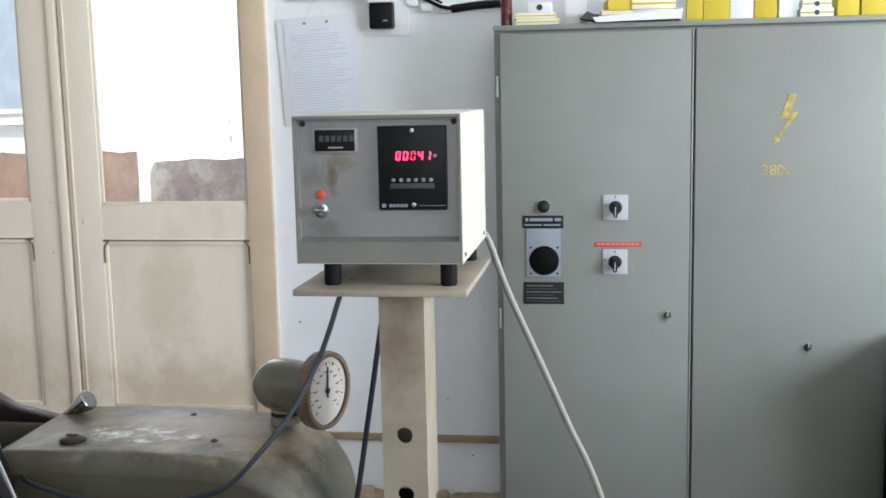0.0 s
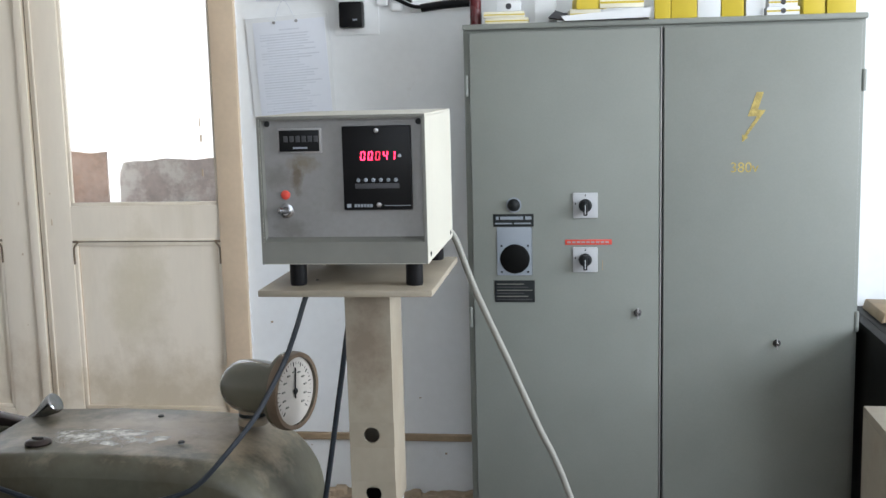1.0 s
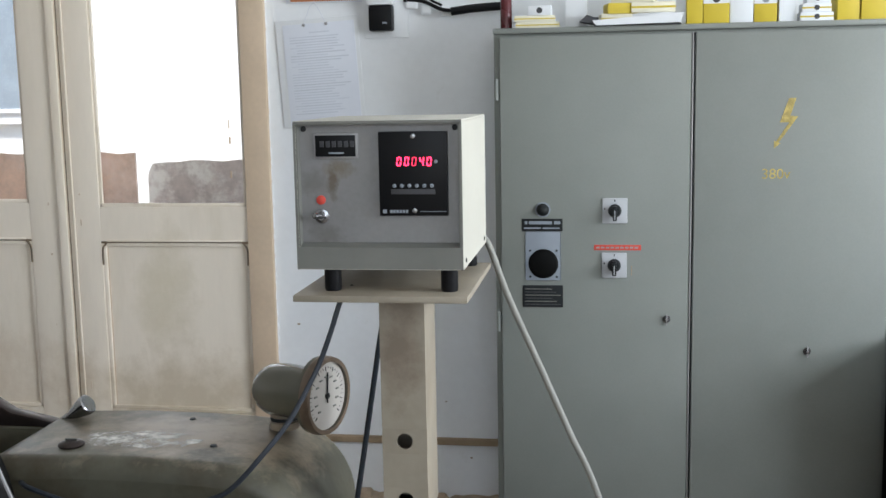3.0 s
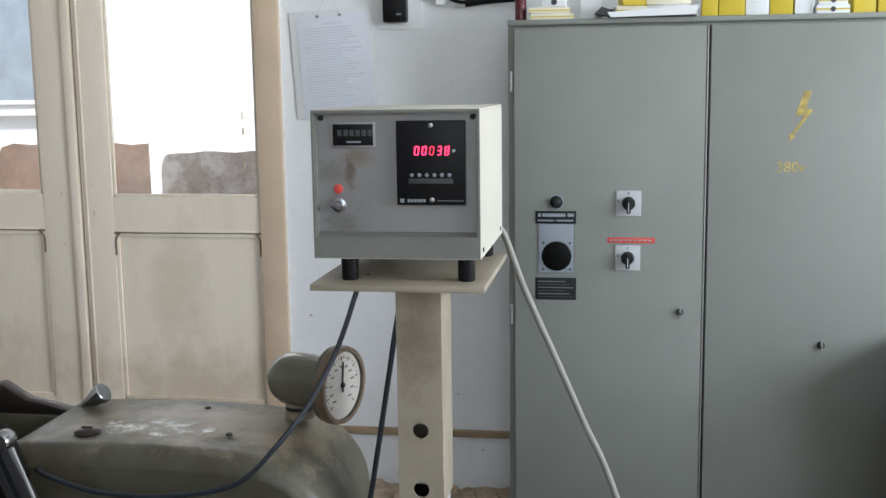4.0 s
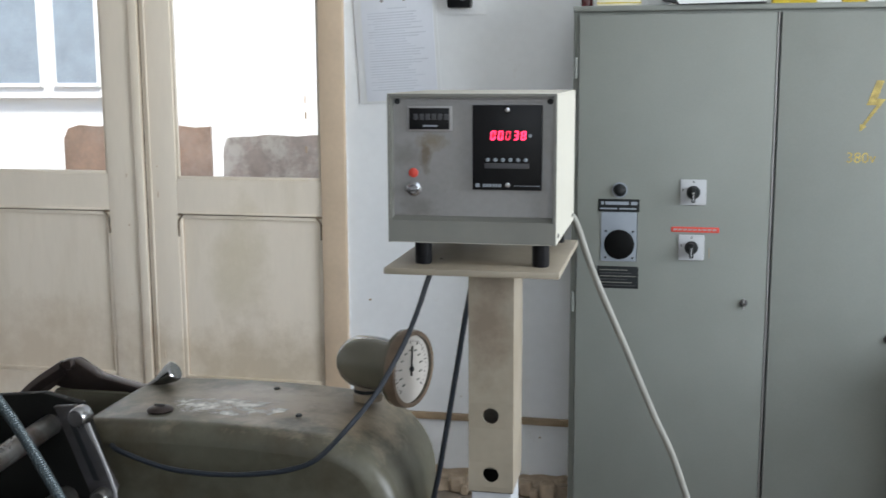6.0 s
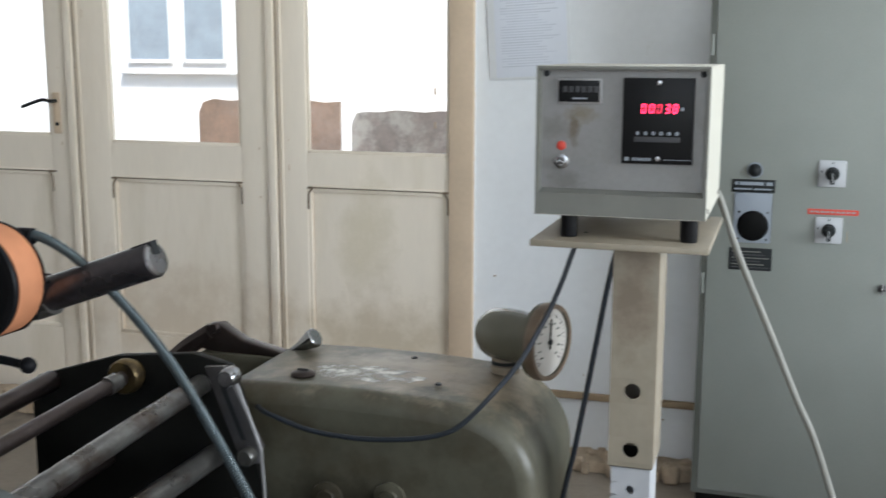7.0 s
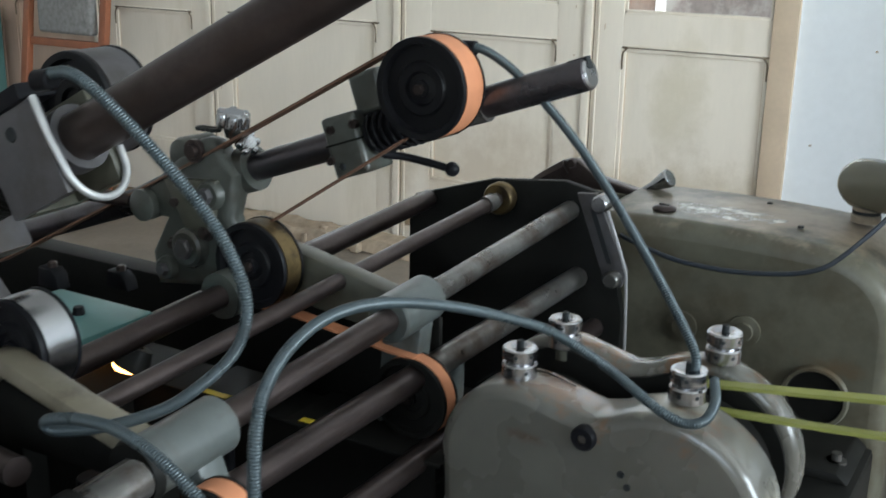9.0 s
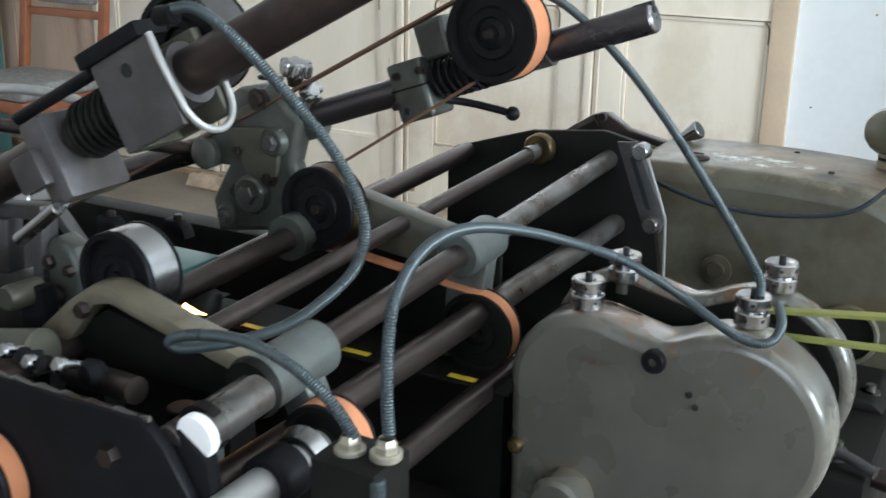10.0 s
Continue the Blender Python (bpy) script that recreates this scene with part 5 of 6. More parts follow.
def pulley(name, c, r, w, rim, face, label, rim_label, r_in=0.55, band_w=None):
    """A flanged pulley: dished face, hub, and a band round its rim. Its axis runs along y and its origin is the centre."""
    p = thing_part(name, c, label)
    part("disc", lathe([(0, 0), (0, r * 0.16), (0.006, r * 0.17), (0.008, r * 0.3), (0.003, r * 0.34), (0.003, r * 0.5), (0.008, r * r_in), (0.01, r * 0.82), (0.0, r * 0.86), (0.0, r * 0.985), (0.003, r), (0.006, r), (0.007, r * 0.96), (w, r * 0.96), (w, 0)], (0, -w / 2, 0), (0, 1, 0), 48), face, p)
    bw = band_w or w
    part("rim_band", lathe([(0.008, r * 0.96), (0.008, r * 1.0), (bw, r * 1.0), (bw, r * 0.96)], (0, -w / 2, 0), (0, 1, 0), 48), rim, p, rim_label)
    part("flange", lathe([(bw, r * 0.9), (bw, r * 1.02), (bw + 0.004, r * 1.02), (bw + 0.004, r * 0.9)], (0, -w / 2, 0), (0, 1, 0), 48), face, p)
    nut = part("nut", lathe([(0, 0), (0, r * 0.1), (0.005, r * 0.115), (0.012, r * 0.115)], (0, -w / 2 - 0.006, 0), (0, 1, 0), 6, smooth=False), "steel", p)
    return p


SPINNING = []


def thing_part(name, c, label):
    ob = new(name)
    ob.empty_display_size = 0.03
    ob.matrix_basis = pose(*c)
    ob.parent = mc
    SPINNING.append((ob, c))
    return tagged(ob, label)


pulley("belt_pulley", (-0.793, 1.075, 1.333), 0.068, 0.05, "orange", "black", "black dished belt pulley", "orange belt round the rim")
pulley("idler_pulley", (-1.066, 1.04, 1.05), 0.066, 0.04, "brass", "black", "black dished idler pulley", "oily brass rim")
pulley("belt_pulley", (-0.793, 1.045, 0.9), 0.06, 0.03, "orange", "grease_shade", "dark pulley on the lower shaft", "orange belt round the rim")
band([(-0.788, 0.9595), (-0.84, 0.9635), (-0.99, 0.981), (-1.12, 0.985)], 1.046, 0.024, 0.0035, "orange", "orange flat belt running from the lower pulley")
pulley("belt_pulley", (-0.745, 0.585, 0.934), 0.05, 0.035, "orange", "grease_shade", "dark pulley on the lower shaft", "orange belt round the rim")
pulley("guide_wheel", (-1.045, 0.605, 1.07), 0.058, 0.05, "chrome", "dark", "dark guide wheel with a bright rim", "polished steel rim")
pulley("belt_pulley", (-1.055, 0.375, 0.9), 0.06, 0.03, "orange", "dark", "dark pulley by the side plate", "orange belt round the rim")
pulley("idler_pulley", (-0.996, 0.685, 1.342), 0.06, 0.06, "grimy", "black", "black idler pulley with a grey rim", "grey rubber rim")
band([(-0.842, 1.381), (-1.229, 1.172), (-1.586, 0.992), (-1.7, 0.935)], 1.075, 0.026, 0.0035, "leather", "thin brown flat belt")
band([(-0.82, 1.262), (-1.06, 1.108)], 1.06, 0.014, 0.003, "leather", "thin brown flat belt")


def block_on_bar(name, s, half, du, dv, dw, material, label, bevel=0.006):
    """A block set square to the bar: along it, across it and upward."""
    t = Matrix.Translation(along(s)) @ (u * -1).to_track_quat("X", "Z").to_matrix().to_4x4()
    bm = box(du - half[0], dv - half[1], dw - half[2], du + half[0], dv + half[1], dw + half[2], bevel, seg=3)
    bmesh.ops.transform(bm, matrix=t, verts=bm.verts[:])
    return part(name, bm, material, mc, label)


b1 = block_on_bar("clamp_block", 0.375, (0.03, 0.035, 0.045), 0, 0, -0.005, "castgrey", "dark grey cast clamp block on the bar", 0.008)
block_on_bar("clamp_lug", 0.33, (0.026, 0.02, 0.03), 0, 0.01, 0.06, "castgrey", "grey clamp lug", 0.008)
t0 = along(0.345)
part("clamp_bolt", lathe([(0, 0), (0, 0.006), (0.01, 0.0085), (0.05, 0.0085)], t0 - u * 0.07 + Vector((0, 0.0, 0.062)), t0 + Vector((0, 0, 0.062)), 14), "dark", b1)
coil = []
for k in range(6 * 12 + 1):
    a = 2 * math.pi * k / 12
    coil.append(along(0.34 - 0.075 * k / 72) + Vector((0, 1, 0)) * (0.029 * math.cos(a)) + Vector((u.z, 0, -u.x)) * (0.029 * math.sin(a)))
part("spring", tube(coil, 0.0032, 2, 8), "dark", mc, "dark coil spring")
part("spring_sleeve", rod(along(0.35), along(0.2), 0.0245), "black", mc)
part("sleeve_ring", lathe([(0, 0.0215), (0, 0.031), (0.05, 0.031), (0.055, 0.026), (0.055, 0.0215)], along(0.26), along(0.1), 32), "dark", mc)
part("sleeve_cap", lathe([(0, 0.02), (0, 0.026), (0.03, 0.026), (0.03, 0.02)], along(0.185), along(0.1), 32), "rail", mc)
for q, dz in ((0.355, 0.022), (0.395, 0.022), (0.395, -0.022)):
    part("cap_screw", lathe([(0.002, 0), (0.002, 0.0035), (0, 0.004), (0, 0.0065), (0.01, 0.0065)], along(q) + Vector((0, -0.04, dz)), along(q) + Vector((0, 0.1, dz)), 14), "steel", b1)
t = Matrix.Translation(along(0.375)) @ (u * -1).to_track_quat("X", "Z").to_matrix().to_4x4()
bm = box(-0.0305, -0.0356, -0.0015, 0.0305, 0.0356, 0.0015)
bmesh.ops.transform(bm, matrix=t, verts=bm.verts[:])
part("split_line", bm, "grease_shade", b1)
part("hole", rod(along(0.375) + Vector((0, -0.037, -0.035)), along(0.375) + Vector((0, -0.03, -0.035)), 0.006), "ink", b1)
hd = part("clamp_handle", tube([(-0.915, 1.12, 1.222), (-0.88, 1.15, 1.216), (-0.835, 1.16, 1.209), (-0.812, 1.165, 1.204)], 0.006, 8, 10), "dark", mc, "dark ball lever")
part("ball", lathe([(0.0, 0)] + [(0.011 - 0.011 * math.cos(radians(a)), 0.011 * math.sin(radians(a))) for a in range(15, 180, 15)] + [(0.022, 0)], (-0.818, 1.163, 1.206), (-0.79, 1.17, 1.2), 18), "dark", hd)

# bracket that carries the bar on shaft A
br = part("bar_bracket", prism([(-1.245, 1.19)] + arc(-1.19, 1.185, 0.035, 150, 20, 8) + [(-1.125, 1.17), (-1.145, 1.1), (-1.12, 1.04), (-1.165, 0.985), (-1.305, 0.965), (-1.315, 1.02), (-1.28, 1.08), (-1.345, 1.08), (-1.35, 1.12), (-1.29, 1.15)], 1.068, 1.112, 0.014, seg=3), "castgrey", mc, "grey cast bracket with bolts")
part("bracket_rib", prism([(-1.27, 1.15), (-1.16, 1.16), (-1.17, 1.08), (-1.22, 1.06)], 1.058, 1.073, 0.004), "olive", br)
part("bracket_cap", lathe([(0, 0), (0, 0.02), (0.004, 0.026), (0.03, 0.026)], (-1.315, 1.05, 1.1), (-1.315, 1.2, 1.1), 24), "castgrey", br)
part("bracket_hub", lathe([(0, 0.0215), (0, 0.036), (0.06, 0.036), (0.06, 0.0215)], along(0.57), along(0.9), 32), "castgrey", br)
part("bracket_hub", lathe([(0, 0.0215), (0, 0.034), (0.06, 0.034), (0.06, 0.0215)], along(0.68), along(0.9), 32), "castgrey", br)
part("shaft_clamp", lathe([(0, 0.018), (0, 0.036), (0.05, 0.036), (0.05, 0.018)], on(A, 1.0), on(A, 1.2), 32), "castgrey", br)
for x, z, r in ((-1.187, 1.074, 0.015), (-1.22, 1.02, 0.012), (-1.255, 1.045, 0.012), (-1.205, 1.2, 0.018), (-1.245, 1.115, 0.012)):
    part("bolt", lathe([(0, 0), (0, r * 0.6), (0.008, r * 0.65), (0.008, r), (0.018, r)], (x, 1.052, z), (x, 1.2, z), 6 if r < 0.016 else 24, smooth=r > 0.016), "steel", br)
for x, z, r, d in ((-1.22, 1.045, 0.034, 0.022), (-1.175, 1.135, 0.026, 0.016), (-1.275, 1.0, 0.022, 0.014)):
    part("bracket_boss", lathe([(0, 0), (0, r * 0.75), (0.004, r * 0.9), (d + 0.01, r)], (x, 1.07 - d, z), (x, 1.2, z), 24), "castgrey", br)
    part("bolt", lathe([(0, 0), (0, r * 0.42), (0.003, r * 0.5), (0.012, r * 0.5)], (x, 1.06 - d, z), (x, 1.2, z), 6, smooth=False), "grimy", br)
def fluted(name, at, to, r, h, parent, label=""):
    """A fluted hand knob: a turned core with lobes round it."""
    a, d = Vector(at), (Vector(to) - Vector(at)).normalized()
    k0 = part(name, lathe([(0, 0), (0, r * 0.62), (h * 0.15, r * 0.8), (h * 0.8, r * 0.85), (h, r * 0.6), (h * 1.5, r * 0.4), (h * 1.5, 0)], a, a + d, 20), "chrome", parent, label)
    q = d.to_track_quat("Z", "Y").to_matrix()
    for k in range(6):
        p = a + (q.col[0] * math.cos(k * math.pi / 3) + q.col[1] * math.sin(k * math.pi / 3)) * r * 0.8
        part("lobe", lathe([(0, 0), (h * 0.06, r * 0.26), (h * 0.2, r * 0.36), (h * 0.7, r * 0.36), (h * 0.86, r * 0.2), (h * 0.86, 0)], p, p + d, 10), "chrome", k0)
    return k0


fluted("star_knob", (-1.15, 1.095, 1.262), (-1.165, 1.1, 1.2), 0.024, 0.028, br, "chrome star knob")
fluted("star_knob", (-1.112, 1.085, 1.222), (-1.15, 1.1, 1.2), 0.017, 0.02, br, "small chrome star knob")
part("end_cap", lathe([(0, 0), (0.001, 0.016), (0.006, 0.025), (0.014, 0.028), (0.07, 0.028)], (-1.247, 1.07, 1.186), (-1.235, 1.2, 1.186), 28), "castgrey", br, "round grey end cap")
for k in range(4):
    part("thread", lathe([(0, 0), (0, 0.009), (0.003, 0.011), (0.006, 0.009), (0.006, 0)], (-1.185 - k * 0.009, 1.09, 1.234), (-1.185 - k * 0.009, 1.09, 1.2), 12), "ink", br)

# ---- the near inclined bar with its block ----
Q0, Q1 = Vector((-0.465, 0.628, 1.567)), Vector((-1.3, 0.605, 1.135))
w = (Q1 - Q0).normalized()
nb = part("inclined_bar", rod(Q0, Q1, 0.0265, 0.003, 36), "steel", mc, "thick dark steel bar with a slotted end")
part("bar_end", lathe([(0, 0), (0, 0.022), (0.003, 0.0255)], Q0 - w * 0.002, Q0 + w, 32), "rail", nb)
T = Matrix.Translation(Q0) @ (w * -1).to_track_quat("X", "Z").to_matrix().to_4x4()


def in_bar(name, bm, material, label="", parent=None):
    bmesh.ops.transform(bm, matrix=T, verts=bm.verts[:])
    return part(name, bm, material, parent or mc, label)


# black block for the shaded notch, as on the upper bar
in_bar("end_slot", box(-0.012, -0.006, 0.01, 0.0035, 0.006, 0.0268), "ink", "", nb)
BX = -0.58
blk = in_bar("bar_block", box(BX - 0.05, -0.045, -0.055, BX + 0.045, -0.03, 0.05, 0.004), "grimy", "grey steel bearing block on the inclined bar")
in_bar("block_back", box(BX - 0.05, 0.028, -0.055, BX + 0.045, 0.045, 0.05, 0.004), "olive", "", blk)
in_bar("block_web", box(BX - 0.05, -0.031, -0.055, BX - 0.03, 0.029, 0.05), "olive", "", blk)
in_bar("block_top", box(BX - 0.06, -0.05, 0.05, BX + 0.04, 0.0, 0.068, 0.003), "dark", "black top strip", blk)
in_bar("hole", rod((BX + 0.0, -0.0462, 0.026), (BX + 0.0, -0.04, 0.026), 0.009), "ink", "", blk)
lip = [(BX + 0.046, -0.04, 0.05), (BX + 0.048, -0.042, 0.01), (BX + 0.05, -0.04, -0.03)] + [(BX + 0.05, 0.04 * math.cos(radians(a)), -0.03 + 0.04 * math.sin(radians(a))) for a in range(195, 346, 25)] + [(BX + 0.05, 0.04, -0.02)]
in_bar("bright_lip", tube(lip, 0.0042, 6, 10), "pale_metal", "worn bright lip of the block", blk)
in_bar("inner_ring", lathe([(0, 0.027), (0, 0.036), (0.02, 0.036), (0.02, 0.027)], (BX + 0.025, 0, 0), (BX + 0.1, 0, 0), 32), "grimy", "", blk)
coil = []
for k in range(7 * 12 + 1):
    a = 2 * math.pi * k / 12
    coil.append((BX - 0.055 - 0.08 * k / 84, 0.033 * math.cos(a), 0.033 * math.sin(a)))
in_bar("spring", tube(coil, 0.0035, 2, 8), "grease_shade", "dark coil spring")
in_bar("end_bracket", box(BX - 0.19, -0.05, -0.07, BX - 0.15, 0.05, 0.035, 0.008), "grimy", "grey end bracket")
in_bar("tie_bolt", rod((BX - 0.055, -0.035, 0.045), (BX - 0.2, -0.035, 0.045), 0.0075), "dark", "dark tie bolt")
in_bar("side_lug", box(BX - 0.21, -0.066, -0.045, BX - 0.165, -0.045, 0.0, 0.006), "grimy", "grimy cast lug")
in_bar("lug_pipe", rod((BX - 0.26, -0.055, -0.085), (BX - 0.17, -0.058, -0.072), 0.009), "chrome", "bright steel pipe")
in_bar("bracket_bolt", lathe([(0, 0), (0, 0.008), (0.008, 0.01), (0.03, 0.01)], (BX - 0.175, -0.06, -0.02), (BX - 0.175, 0, -0.02), 6, smooth=False), "steel")

# ---- conduits ----
def conduit_hose(points, label="grey blue ribbed metal conduit"):
    return part("conduit", tube(points, 0.0056, 14, 10, ridge=0.0008, pitch=0.0031), "hose", mc, label)


conduit_hose([(-0.597, 0.474, 1.032), (-0.602, 0.478, 1.069), (-0.608, 0.49, 1.12), (-0.613, 0.51, 1.152), (-0.621, 0.56, 1.175), (-0.625, 0.63, 1.182), (-0.625, 0.72, 1.167), (-0.609, 0.82, 1.137), (-0.579, 0.91, 1.101), (-0.544, 0.96, 1.074), (-0.479, 0.975, 1.039), (-0.414, 0.957, 1.013), (-0.378, 0.955, 1.002), (-0.355, 0.962, 1.007), (-0.352, 0.99, 1.019), (-0.366, 1.03, 1.029)])
conduit_hose([(-0.775, 1.112, 1.383), (-0.735, 1.115, 1.383), (-0.684, 1.122, 1.352), (-0.62, 1.122, 1.296), (-0.562, 1.115, 1.237), (-0.502, 1.09, 1.177), (-0.442, 1.06, 1.115), (-0.395, 1.033, 1.062), (-0.39, 1.03, 1.036)])
conduit_hose([(-0.911, 0.556, 1.395), (-0.875, 0.555, 1.397), (-0.83, 0.56, 1.369), (-0.776, 0.575, 1.314), (-0.732, 0.585, 1.263), (-0.703, 0.585, 1.218), (-0.692, 0.58, 1.182), (-0.7, 0.57, 1.146), (-0.723, 0.55, 1.116), (-0.756, 0.53, 1.089), (-0.8, 0.505, 1.071), (-0.853, 0.488, 1.058), (-0.87, 0.484, 1.06), (-0.86, 0.48, 1.071), (-0.817, 0.475, 1.085), (-0.762, 0.47, 1.092), (-0.711, 0.465, 1.085), (-0.672, 0.465, 1.066), (-0.648, 0.467, 1.045), (-0.632, 0.47, 1.021)])
for x, y, z in ((-0.6, 0.474, 1.02), (-0.638, 0.47, 1.016)):
    gl = part("conduit_gland", lathe([(0, 0), (0, 0.0135), (0.002, 0.0155), (0.008, 0.0155), (0.009, 0.0145), (0.009, 0)], (x, y, z - 0.014), (x, y, 2), 24), "gland", mc, "pale brass conduit gland")
    part("gland_nut", lathe([(0, 0.012), (0.006, 0.012), (0.008, 0.01), (0.013, 0.0085)], (x, y, z - 0.005), (x, y, 2), 6, smooth=False), "gland", gl)
part("junction_block", box(-0.664, 0.44, 0.6, -0.592, 0.505, 1.006, 0.004), "grease_shade", mc, "black junction block")
part("drop_pipe", rod((-0.592, 0.446, 0.6), (-0.592, 0.446, 1.0), 0.0075), "hose", mc, "grey pipe beside the junction block")
part("spindle", rod((-0.748, 0.36, 0.932), (-0.748, 0.585, 0.934), 0.0215), "pale_metal", mc, "ground steel spindle of the belt pulley")
part("spindle_collar", lathe([(0, 0.02), (0, 0.029), (0.003, 0.031), (0.042, 0.031), (0.045, 0.028), (0.045, 0.02)], (-0.748, 0.475, 0.933), (-0.748, 0.6, 0.934), 32), "dark", mc, "black spindle collar")
part("spindle_cone", lathe([(0, 0.022), (0.002, 0.03), (0.02, 0.036), (0.03, 0.024), (0.03, 0.02)], (-0.748, 0.53, 0.9335), (-0.748, 0.6, 0.934), 32), "chrome", mc, "bright turned cone")
rnd = random.Random(8)
for k in range(5):
    x = -0.975 - 0.022 * k
    part("adjusting_screw", lathe([(0, 0), (0, 0.006), (0.003, 0.009), (0.012, 0.009), (0.013, 0.005), (0.03, 0.005)], (x, 0.425 + rnd.uniform(-0.006, 0.006), 1.03 + rnd.uniform(-0.004, 0.006)), (x + 0.004, 0.5, 1.01), 10, smooth=False), ("chrome", "dark")[k % 2], mc)
part("conduit_gland", lathe([(0, 0.006), (0, 0.01), (0.02, 0.01), (0.02, 0.006)], (-0.765, 1.112, 1.384), (-0.74, 1.112, 1.384), 16), "dark", mc)
part("conduit_gland", rod((-0.93, 0.556, 1.386), (-0.905, 0.556, 1.39), 0.011), "dark", mc)

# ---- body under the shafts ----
# boxes added near-black so that the gaps under the shafts look shaded
part("underframe", box(-2.3, 0.43, FL, -0.74, 0.5, 0.78, 0.01), "grease_shade", mc, "near-black underframe box that keeps the gaps dark")
part("underframe", box(-2.5, 0.5, FL, -0.3, 1.6, 0.66, 0.01), "grease_shade", mc)
# added base, near-black for the shade on the housing's low front
bs = part("base_casting", box(-0.71, 1.2, FL, -0.25, 1.615, 0.725, 0.012), "grease_shade", mc, "near-black base added where the housing's low front is shaded")
part("base_ledge", prism([(-0.7, 0.725), (-0.26, 0.725), (-0.28, 0.742), (-0.68, 0.742)], 1.45, 1.61, 0.004), "grease_shade", bs)
for k, (x, y, r, h) in enumerate(((-0.3, 1.26, 0.014, 0.03), (-0.34, 1.36, 0.011, 0.045), (-0.29, 1.5, 0.016, 0.03), (-0.42, 1.3, 0.012, 0.02), (-0.52, 1.36, 0.015, 0.03))):
    part("fitting", lathe([(0, 0), (0, r * 0.5), (h * 0.4, r * 0.5), (h * 0.4, r), (h, r), (h, 0)], (x, y, 0.724 + h), (x, y, 0.6), 6 if k % 2 else 18, smooth=not k % 2), ("castgrey", "grimy", "rail")[k % 3], bs)
part("feed_pipe", tube([(-0.24, 1.22, 0.735), (-0.3, 1.24, 0.745), (-0.4, 1.24, 0.742), (-0.5, 1.26, 0.735), (-0.6, 1.3, 0.73)], 0.009, 8, 10), "grimy", bs, "dirty feed pipe")
part("cross_rail", box(-2.3, 0.78, 0.66, -1.05, 0.84, 0.86, 0.006), "grease_shade", mc)
part("cross_rail", box(-2.3, 1.25, 0.66, -1.16, 1.31, 0.9, 0.006), "grease_shade", mc)
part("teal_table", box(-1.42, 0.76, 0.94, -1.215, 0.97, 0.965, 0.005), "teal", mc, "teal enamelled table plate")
part("teal_table_leg", box(-1.6, 0.74, 0.6, -1.25, 0.95, 0.941), "grease_shade", mc)
for x, y in ((-1.24, 0.8), (-1.3, 0.9), (-1.36, 0.78)):
    part("bolt", lathe([(0, 0), (0, 0.008), (0.012, 0.01)], (x, y, 0.977), (x, y, 0.9), 6, smooth=False), "dark", mc)
# added glow and holder stand for flickering light on passing orange cards
lamp = part("lamp_holder", lathe([(0, 0.006), (0.0, 0.02), (0.03, 0.03), (0.034, 0.03), (0.03, 0.006)], (-1.19, 0.915, 0.93), (-1.2, 0.9, 0.9), 20), "grease_shade", mc, "small dark holder added round the glow")
part("lamp_bulb", lathe([(0, 0), (0.004, 0.004), (0.014, 0.0085), (0.034, 0.0075), (0.05, 0.004), (0.058, 0)], (-1.236, 0.9, 0.9), (-1.185, 0.9, 0.896), 16), "glint", lamp, "orange glow for the light on passing cards")
rnd = random.Random(21)
for k in range(26):
    x, y, z = rnd.uniform(-1.8, -0.85), rnd.uniform(0.5, 1.45), rnd.uniform(0.66, 0.86)
    h = rnd.uniform(0.02, 0.06)
    if k % 2:
        part("fitting", box(x, y, 0.655, x + rnd.uniform(0.03, 0.12), y + rnd.uniform(0.02, 0.08), z, 0.004), ("olive", "steel", "dark")[k % 3], mc)
    else:
        part("fitting", rod((x, y, 0.655), (x, y, z), h * 0.4), ("steel", "hubgrey", "dark")[k % 3], mc)
for k in range(9):
    x, y = -1.75 + 0.07 * k, 0.42 + 0.06 * (k % 3)
    part("fitting", lathe([(0, 0), (0, 0.014), (0.006, 0.017), (0.05, 0.017)], (x, y, 1.03 + 0.015 * (k % 4)), (x + 0.02, y + 0.3, 1.02), 14), ("steel", "chrome", "olive")[k % 3], mc)
    part("fitting_stem", box(x - 0.012, y + 0.03, 0.7, x + 0.03, y + 0.055, 1.04 + 0.015 * (k % 4), 0.004), ("olive", "hubgrey", "dark")[k % 3], mc)
part("tie_rod", rod((-1.9, 0.95, 1.12), (-1.35, 1.07, 1.1), 0.012), "steel", mc)
part("tie_rod", rod((-0.35, 1.3, 0.7), (0.1, 1.25, 0.68), 0.016), "steel", mc)
part("tie_rod", rod((-0.4, 1.2, 0.66), (0.1, 1.12, 0.62), 0.012), "olive", mc)

# castings and fittings beyond the near arm
sb = part("slotted_bracket", prism([(-1.3, 1.022), (-1.208, 1.034), (-1.236, 0.955), (-1.31, 0.935)], 0.615, 0.65, 0.006), "grimy", mc, "grimy grey slotted bracket")
for pts in ([(-1.232, 1.02), (-1.211, 1.026), (-1.204, 1.11), (-1.224, 1.114)], [(-1.3, 1.02), (-1.276, 1.02), (-1.27, 1.1), (-1.294, 1.1)], [(-1.3, 1.098), (-1.206, 1.108), (-1.204, 1.128), (-1.302, 1.118)]):
    part("bracket_bar", prism(pts, 0.618, 0.647, 0.004), "grimy", sb)
cs = part("bearing_casting", prism([(-1.222, 1.07), (-1.195, 1.086), (-1.168, 1.074), (-1.15, 1.035), (-1.165, 0.98), (-1.22, 0.96)], 0.628, 0.668, 0.01, seg=3), "castgrey", mc, "dark grey bearing casting")
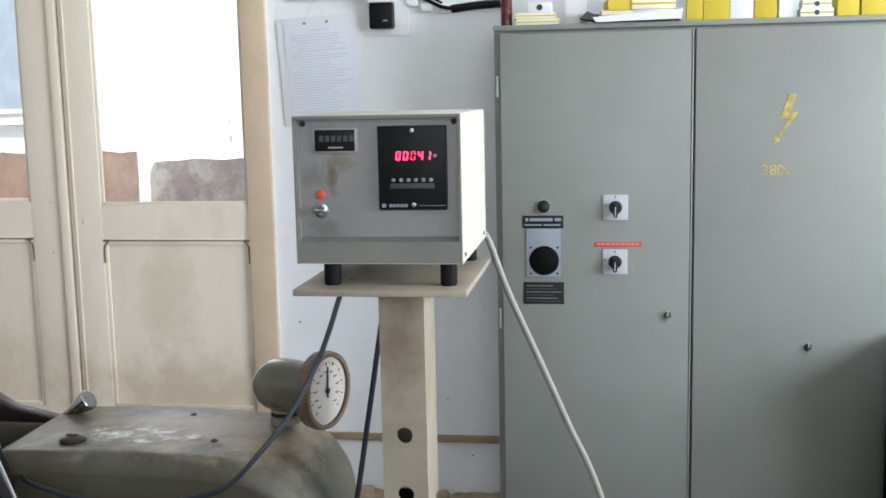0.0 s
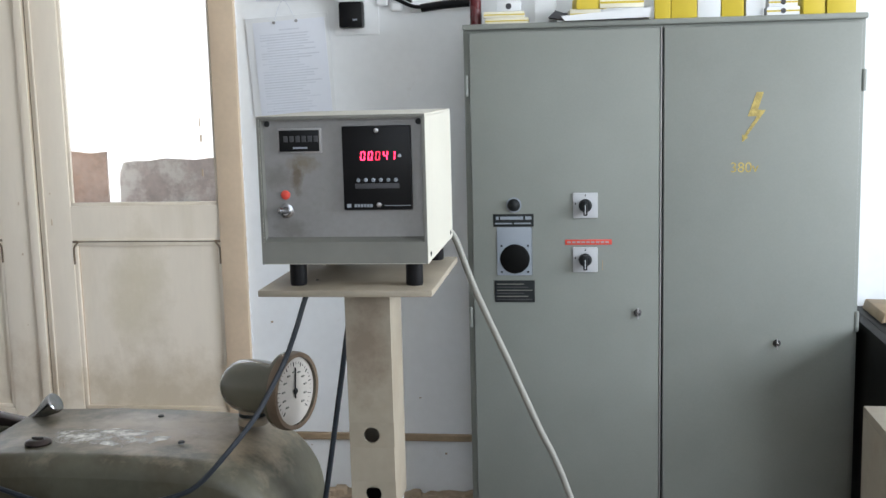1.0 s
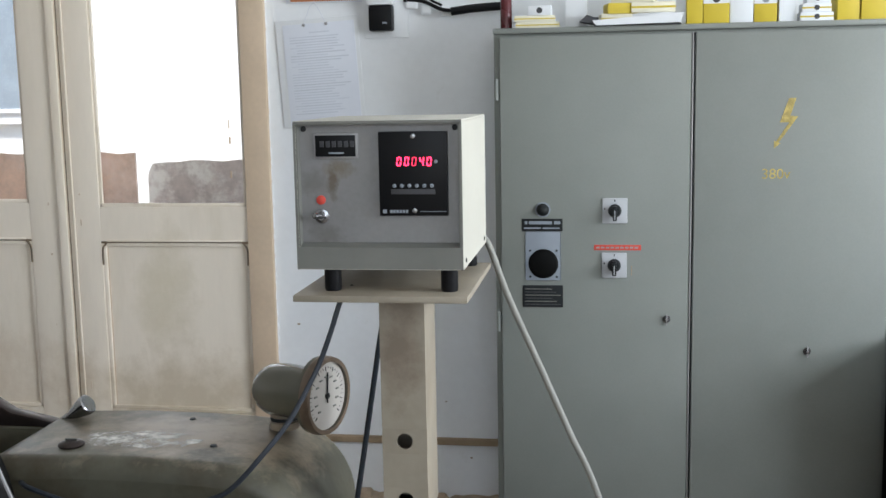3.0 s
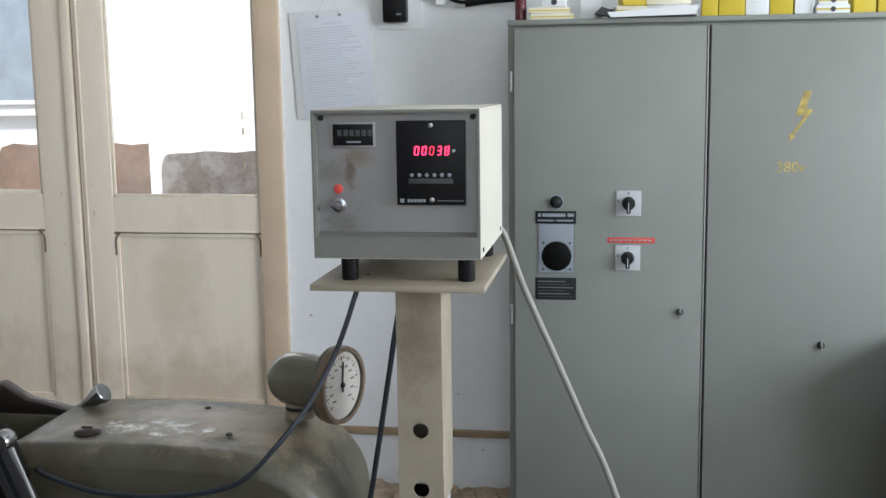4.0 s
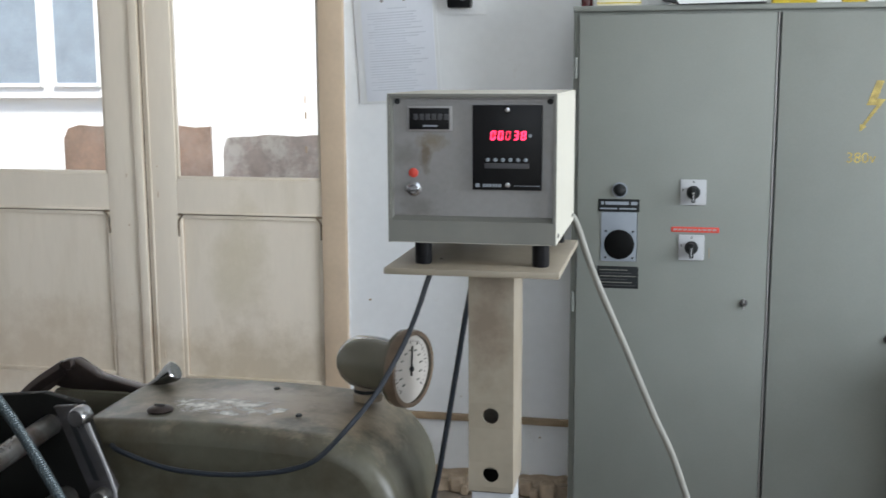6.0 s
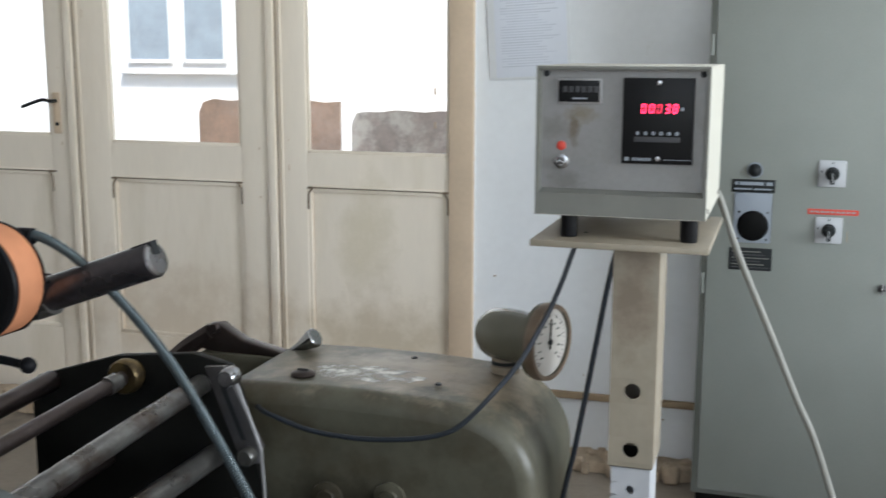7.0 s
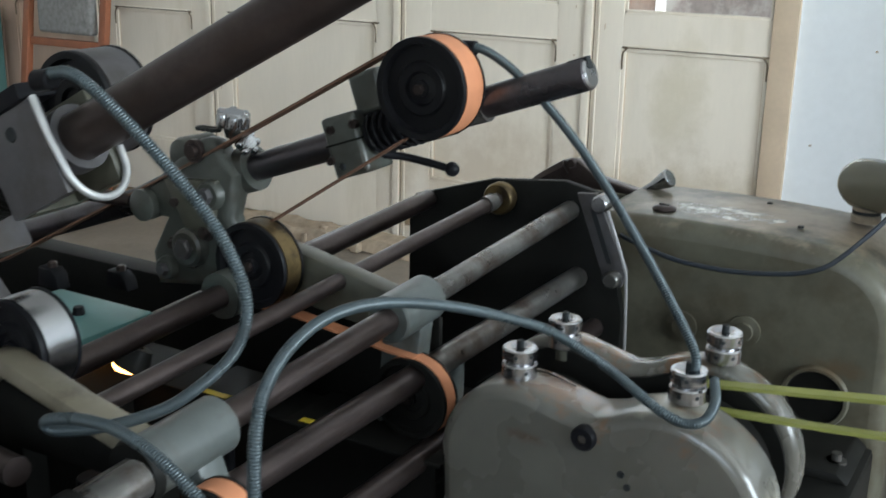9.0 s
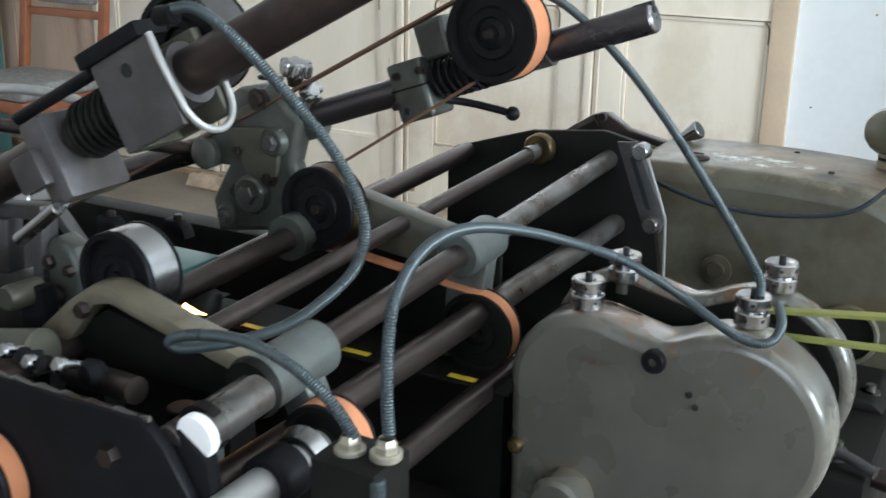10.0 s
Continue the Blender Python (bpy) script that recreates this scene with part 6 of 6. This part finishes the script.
for x, z, r in ((-1.195, 1.007, 0.013), (-1.205, 1.052, 0.01), (-1.17, 1.045, 0.008)):
    part("bolt", lathe([(0, 0), (0, r * 0.7), (0.003, r), (0.012, r)], (x, 0.618, z), (x, 0.8, z), 6, smooth=False), "steel", cs)
part("cross_pin", lathe([(0, 0), (0, 0.012), (0.004, 0.016), (0.05, 0.016), (0.052, 0.02), (0.06, 0.02), (0.062, 0.015), (0.1, 0.015)], (-1.25, 0.7, 1.114), (-1.35, 0.7, 1.095), 24), "chrome", mc, "bright turned cross pin")
part("strut", prism([(-1.41, 1.072), (-1.395, 1.08), (-1.31, 0.99), (-1.325, 0.982)], 0.79, 0.812, 0.003), "grimy", mc)
part("shaft_stub", rod((-1.3, 0.5, 0.955), (-1.08, 0.5, 1.0), 0.027, 0.004), "olive", mc, "olive shaft end")
part("bent_tube", tube([(-1.3, 0.64, 1.266), (-1.231, 0.64, 1.27), (-1.181, 0.64, 1.269), (-1.139, 0.64, 1.263), (-1.125, 0.642, 1.253), (-1.15, 0.645, 1.24), (-1.172, 0.65, 1.22), (-1.18, 0.65, 1.19)], 0.0065, 8, 10), "pale_metal", mc, "pale bent metal tube")
bm = tube([(-0.826, 0.4025, 1.02)] + [(-0.84 - 0.009 * k, 0.4025, 1.0185 + 0.0012 * (k % 4 - 1.5)) for k in range(70)], 0.0034, 3, 8)
part("worn_edge", bm, "rail", npl, "bright worn scalloped edge of the side plate")
for k, (x, y, z) in enumerate(((-1.52, 1.04, 0.965), (-1.42, 1.1, 0.96))):
    cl = part("clamp", prism([(x - 0.026, 0.93), (x + 0.026, 0.93), (x + 0.02, z - 0.01), (x + 0.008, z), (x - 0.022, z)], y - 0.014, y + 0.014, 0.004), "dark", mc)
    part("clamp_screw", lathe([(0, 0), (0, 0.006), (0.002, 0.0085), (0.03, 0.0085)], (x, y, z + 0.01), (x, y, 0.9), 6, smooth=False), "steel", cl)

# ---- cartons running through the machine ----
def blank(k):
    c = thing("carton_blank", "flat printed carton blank with a yellow edge in the machine", "carton blank", "carton blanks")
    # card near-black, with the shade inside the machine put into its colour
    part("card", box(-0.05, 0.0, -0.0006, 0.05, 0.11, 0.0006), "grease_shade", c)
    part("yellow_edge", box(-0.03, 0.0005, 0.0006, 0.022, 0.014, 0.0012), "yellow", c)
    if k % 2:
        part("white_tab", box(0.026, 0.0005, 0.0006, 0.042, 0.01, 0.0012), "white_card", c)
    return c


# belt and bed near-black: the inside's shade is put into their colour
part("carrier_belt", box(-2.85, 0.98, 0.836, -0.71, 1.08, 0.842, 0.002), "grease_shade", mc, "near-black carrier belt, dark as the machine's inside")
part("carrier_bed", box(-2.84, 0.985, FL, -0.72, 1.07, 0.8365), "grease_shade", mc)
# black plate added to hide the lit floor behind the gap
part("guide_plate", box(-1.15, 1.125, 0.66, -0.8, 1.135, 0.99, 0.002), "grease_shade", mc, "added black plate that keeps the gap under the arm dark")
BLANKS = [(blank(k), -2.753 + 0.19 * k, 0.985, 0.8436) for k in range(7)]


# ---- chair by the far wall ----
ch = thing("upholstered_chair", "orange brown wooden chair with grey woven seat and back", "chair", at=(-4.05, 3.25, FL))
part("seat_cushion", box(-0.24, -0.45, 0.4, 0.24, 0.0, 0.47, 0.025, seg=3), "cloth", ch)
part("seat_frame", box(-0.24, -0.45, 0.35, 0.24, 0.02, 0.4, 0.006), "wood", ch)
for x in (-0.26, 0.235):
    part("back_post", prism([(-0.02, 0), (0.02, 0), (0.025, 0.45), (0.1, 1.02), (0.07, 1.02), (-0.015, 0.45)], x - 0.02, x + 0.02, 0.004, axis="x"), "wood", ch)
    part("front_leg", box(x - 0.02, -0.44, 0, x + 0.02, -0.4, 0.36, 0.004), "wood", ch)
part("back_rail", box(-0.24, 0.035, 0.7, 0.215, 0.065, 0.735, 0.005), "wood", ch)
part("back_rail", box(-0.24, 0.07, 0.98, 0.215, 0.1, 1.02, 0.005), "wood", ch)
part("back_cushion", box(-0.17, 0.03, 0.76, 0.17, 0.085, 0.97, 0.02, seg=3), "cloth", ch)
lockr = thing("teal_locker", "teal enamelled metal locker standing by the wall", "locker")
part("locker_body", box(-5.35, 2.95, FL, -4.62, 3.4, 1.12, 0.006), "teal", lockr)
part("locker_door", box(-5.32, 2.935, FL + 0.05, -4.65, 2.9495, 1.09, 0.004), "teal", lockr)


def motions():
    """The pulleys turn with the running machine, added drums swap its counter's LED figures from 41 to 38, and the
    carton blanks ride on the belt and drop off its end.
    """
    for k, (ob, c) in enumerate(SPINNING):
        walk(ob, [(i * 0.25, pose(*c, 0, (40 if k % 2 else 55) * i, 0)) for i in range(41)])
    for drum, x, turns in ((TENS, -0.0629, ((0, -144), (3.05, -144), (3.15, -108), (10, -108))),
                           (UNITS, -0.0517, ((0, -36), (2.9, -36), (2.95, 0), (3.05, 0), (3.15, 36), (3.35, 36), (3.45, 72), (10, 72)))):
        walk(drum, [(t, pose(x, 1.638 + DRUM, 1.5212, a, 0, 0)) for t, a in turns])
    for ob, x, y, z in BLANKS:
        ride = [(0.25 * i, x + 0.14 * 0.25 * i) for i in range(41)]
        walk(ob, [(t, pose(min(p, -0.765), y, z - max(0.0, min(p + 0.765, 0.16)))) for t, p in ride])


motions()
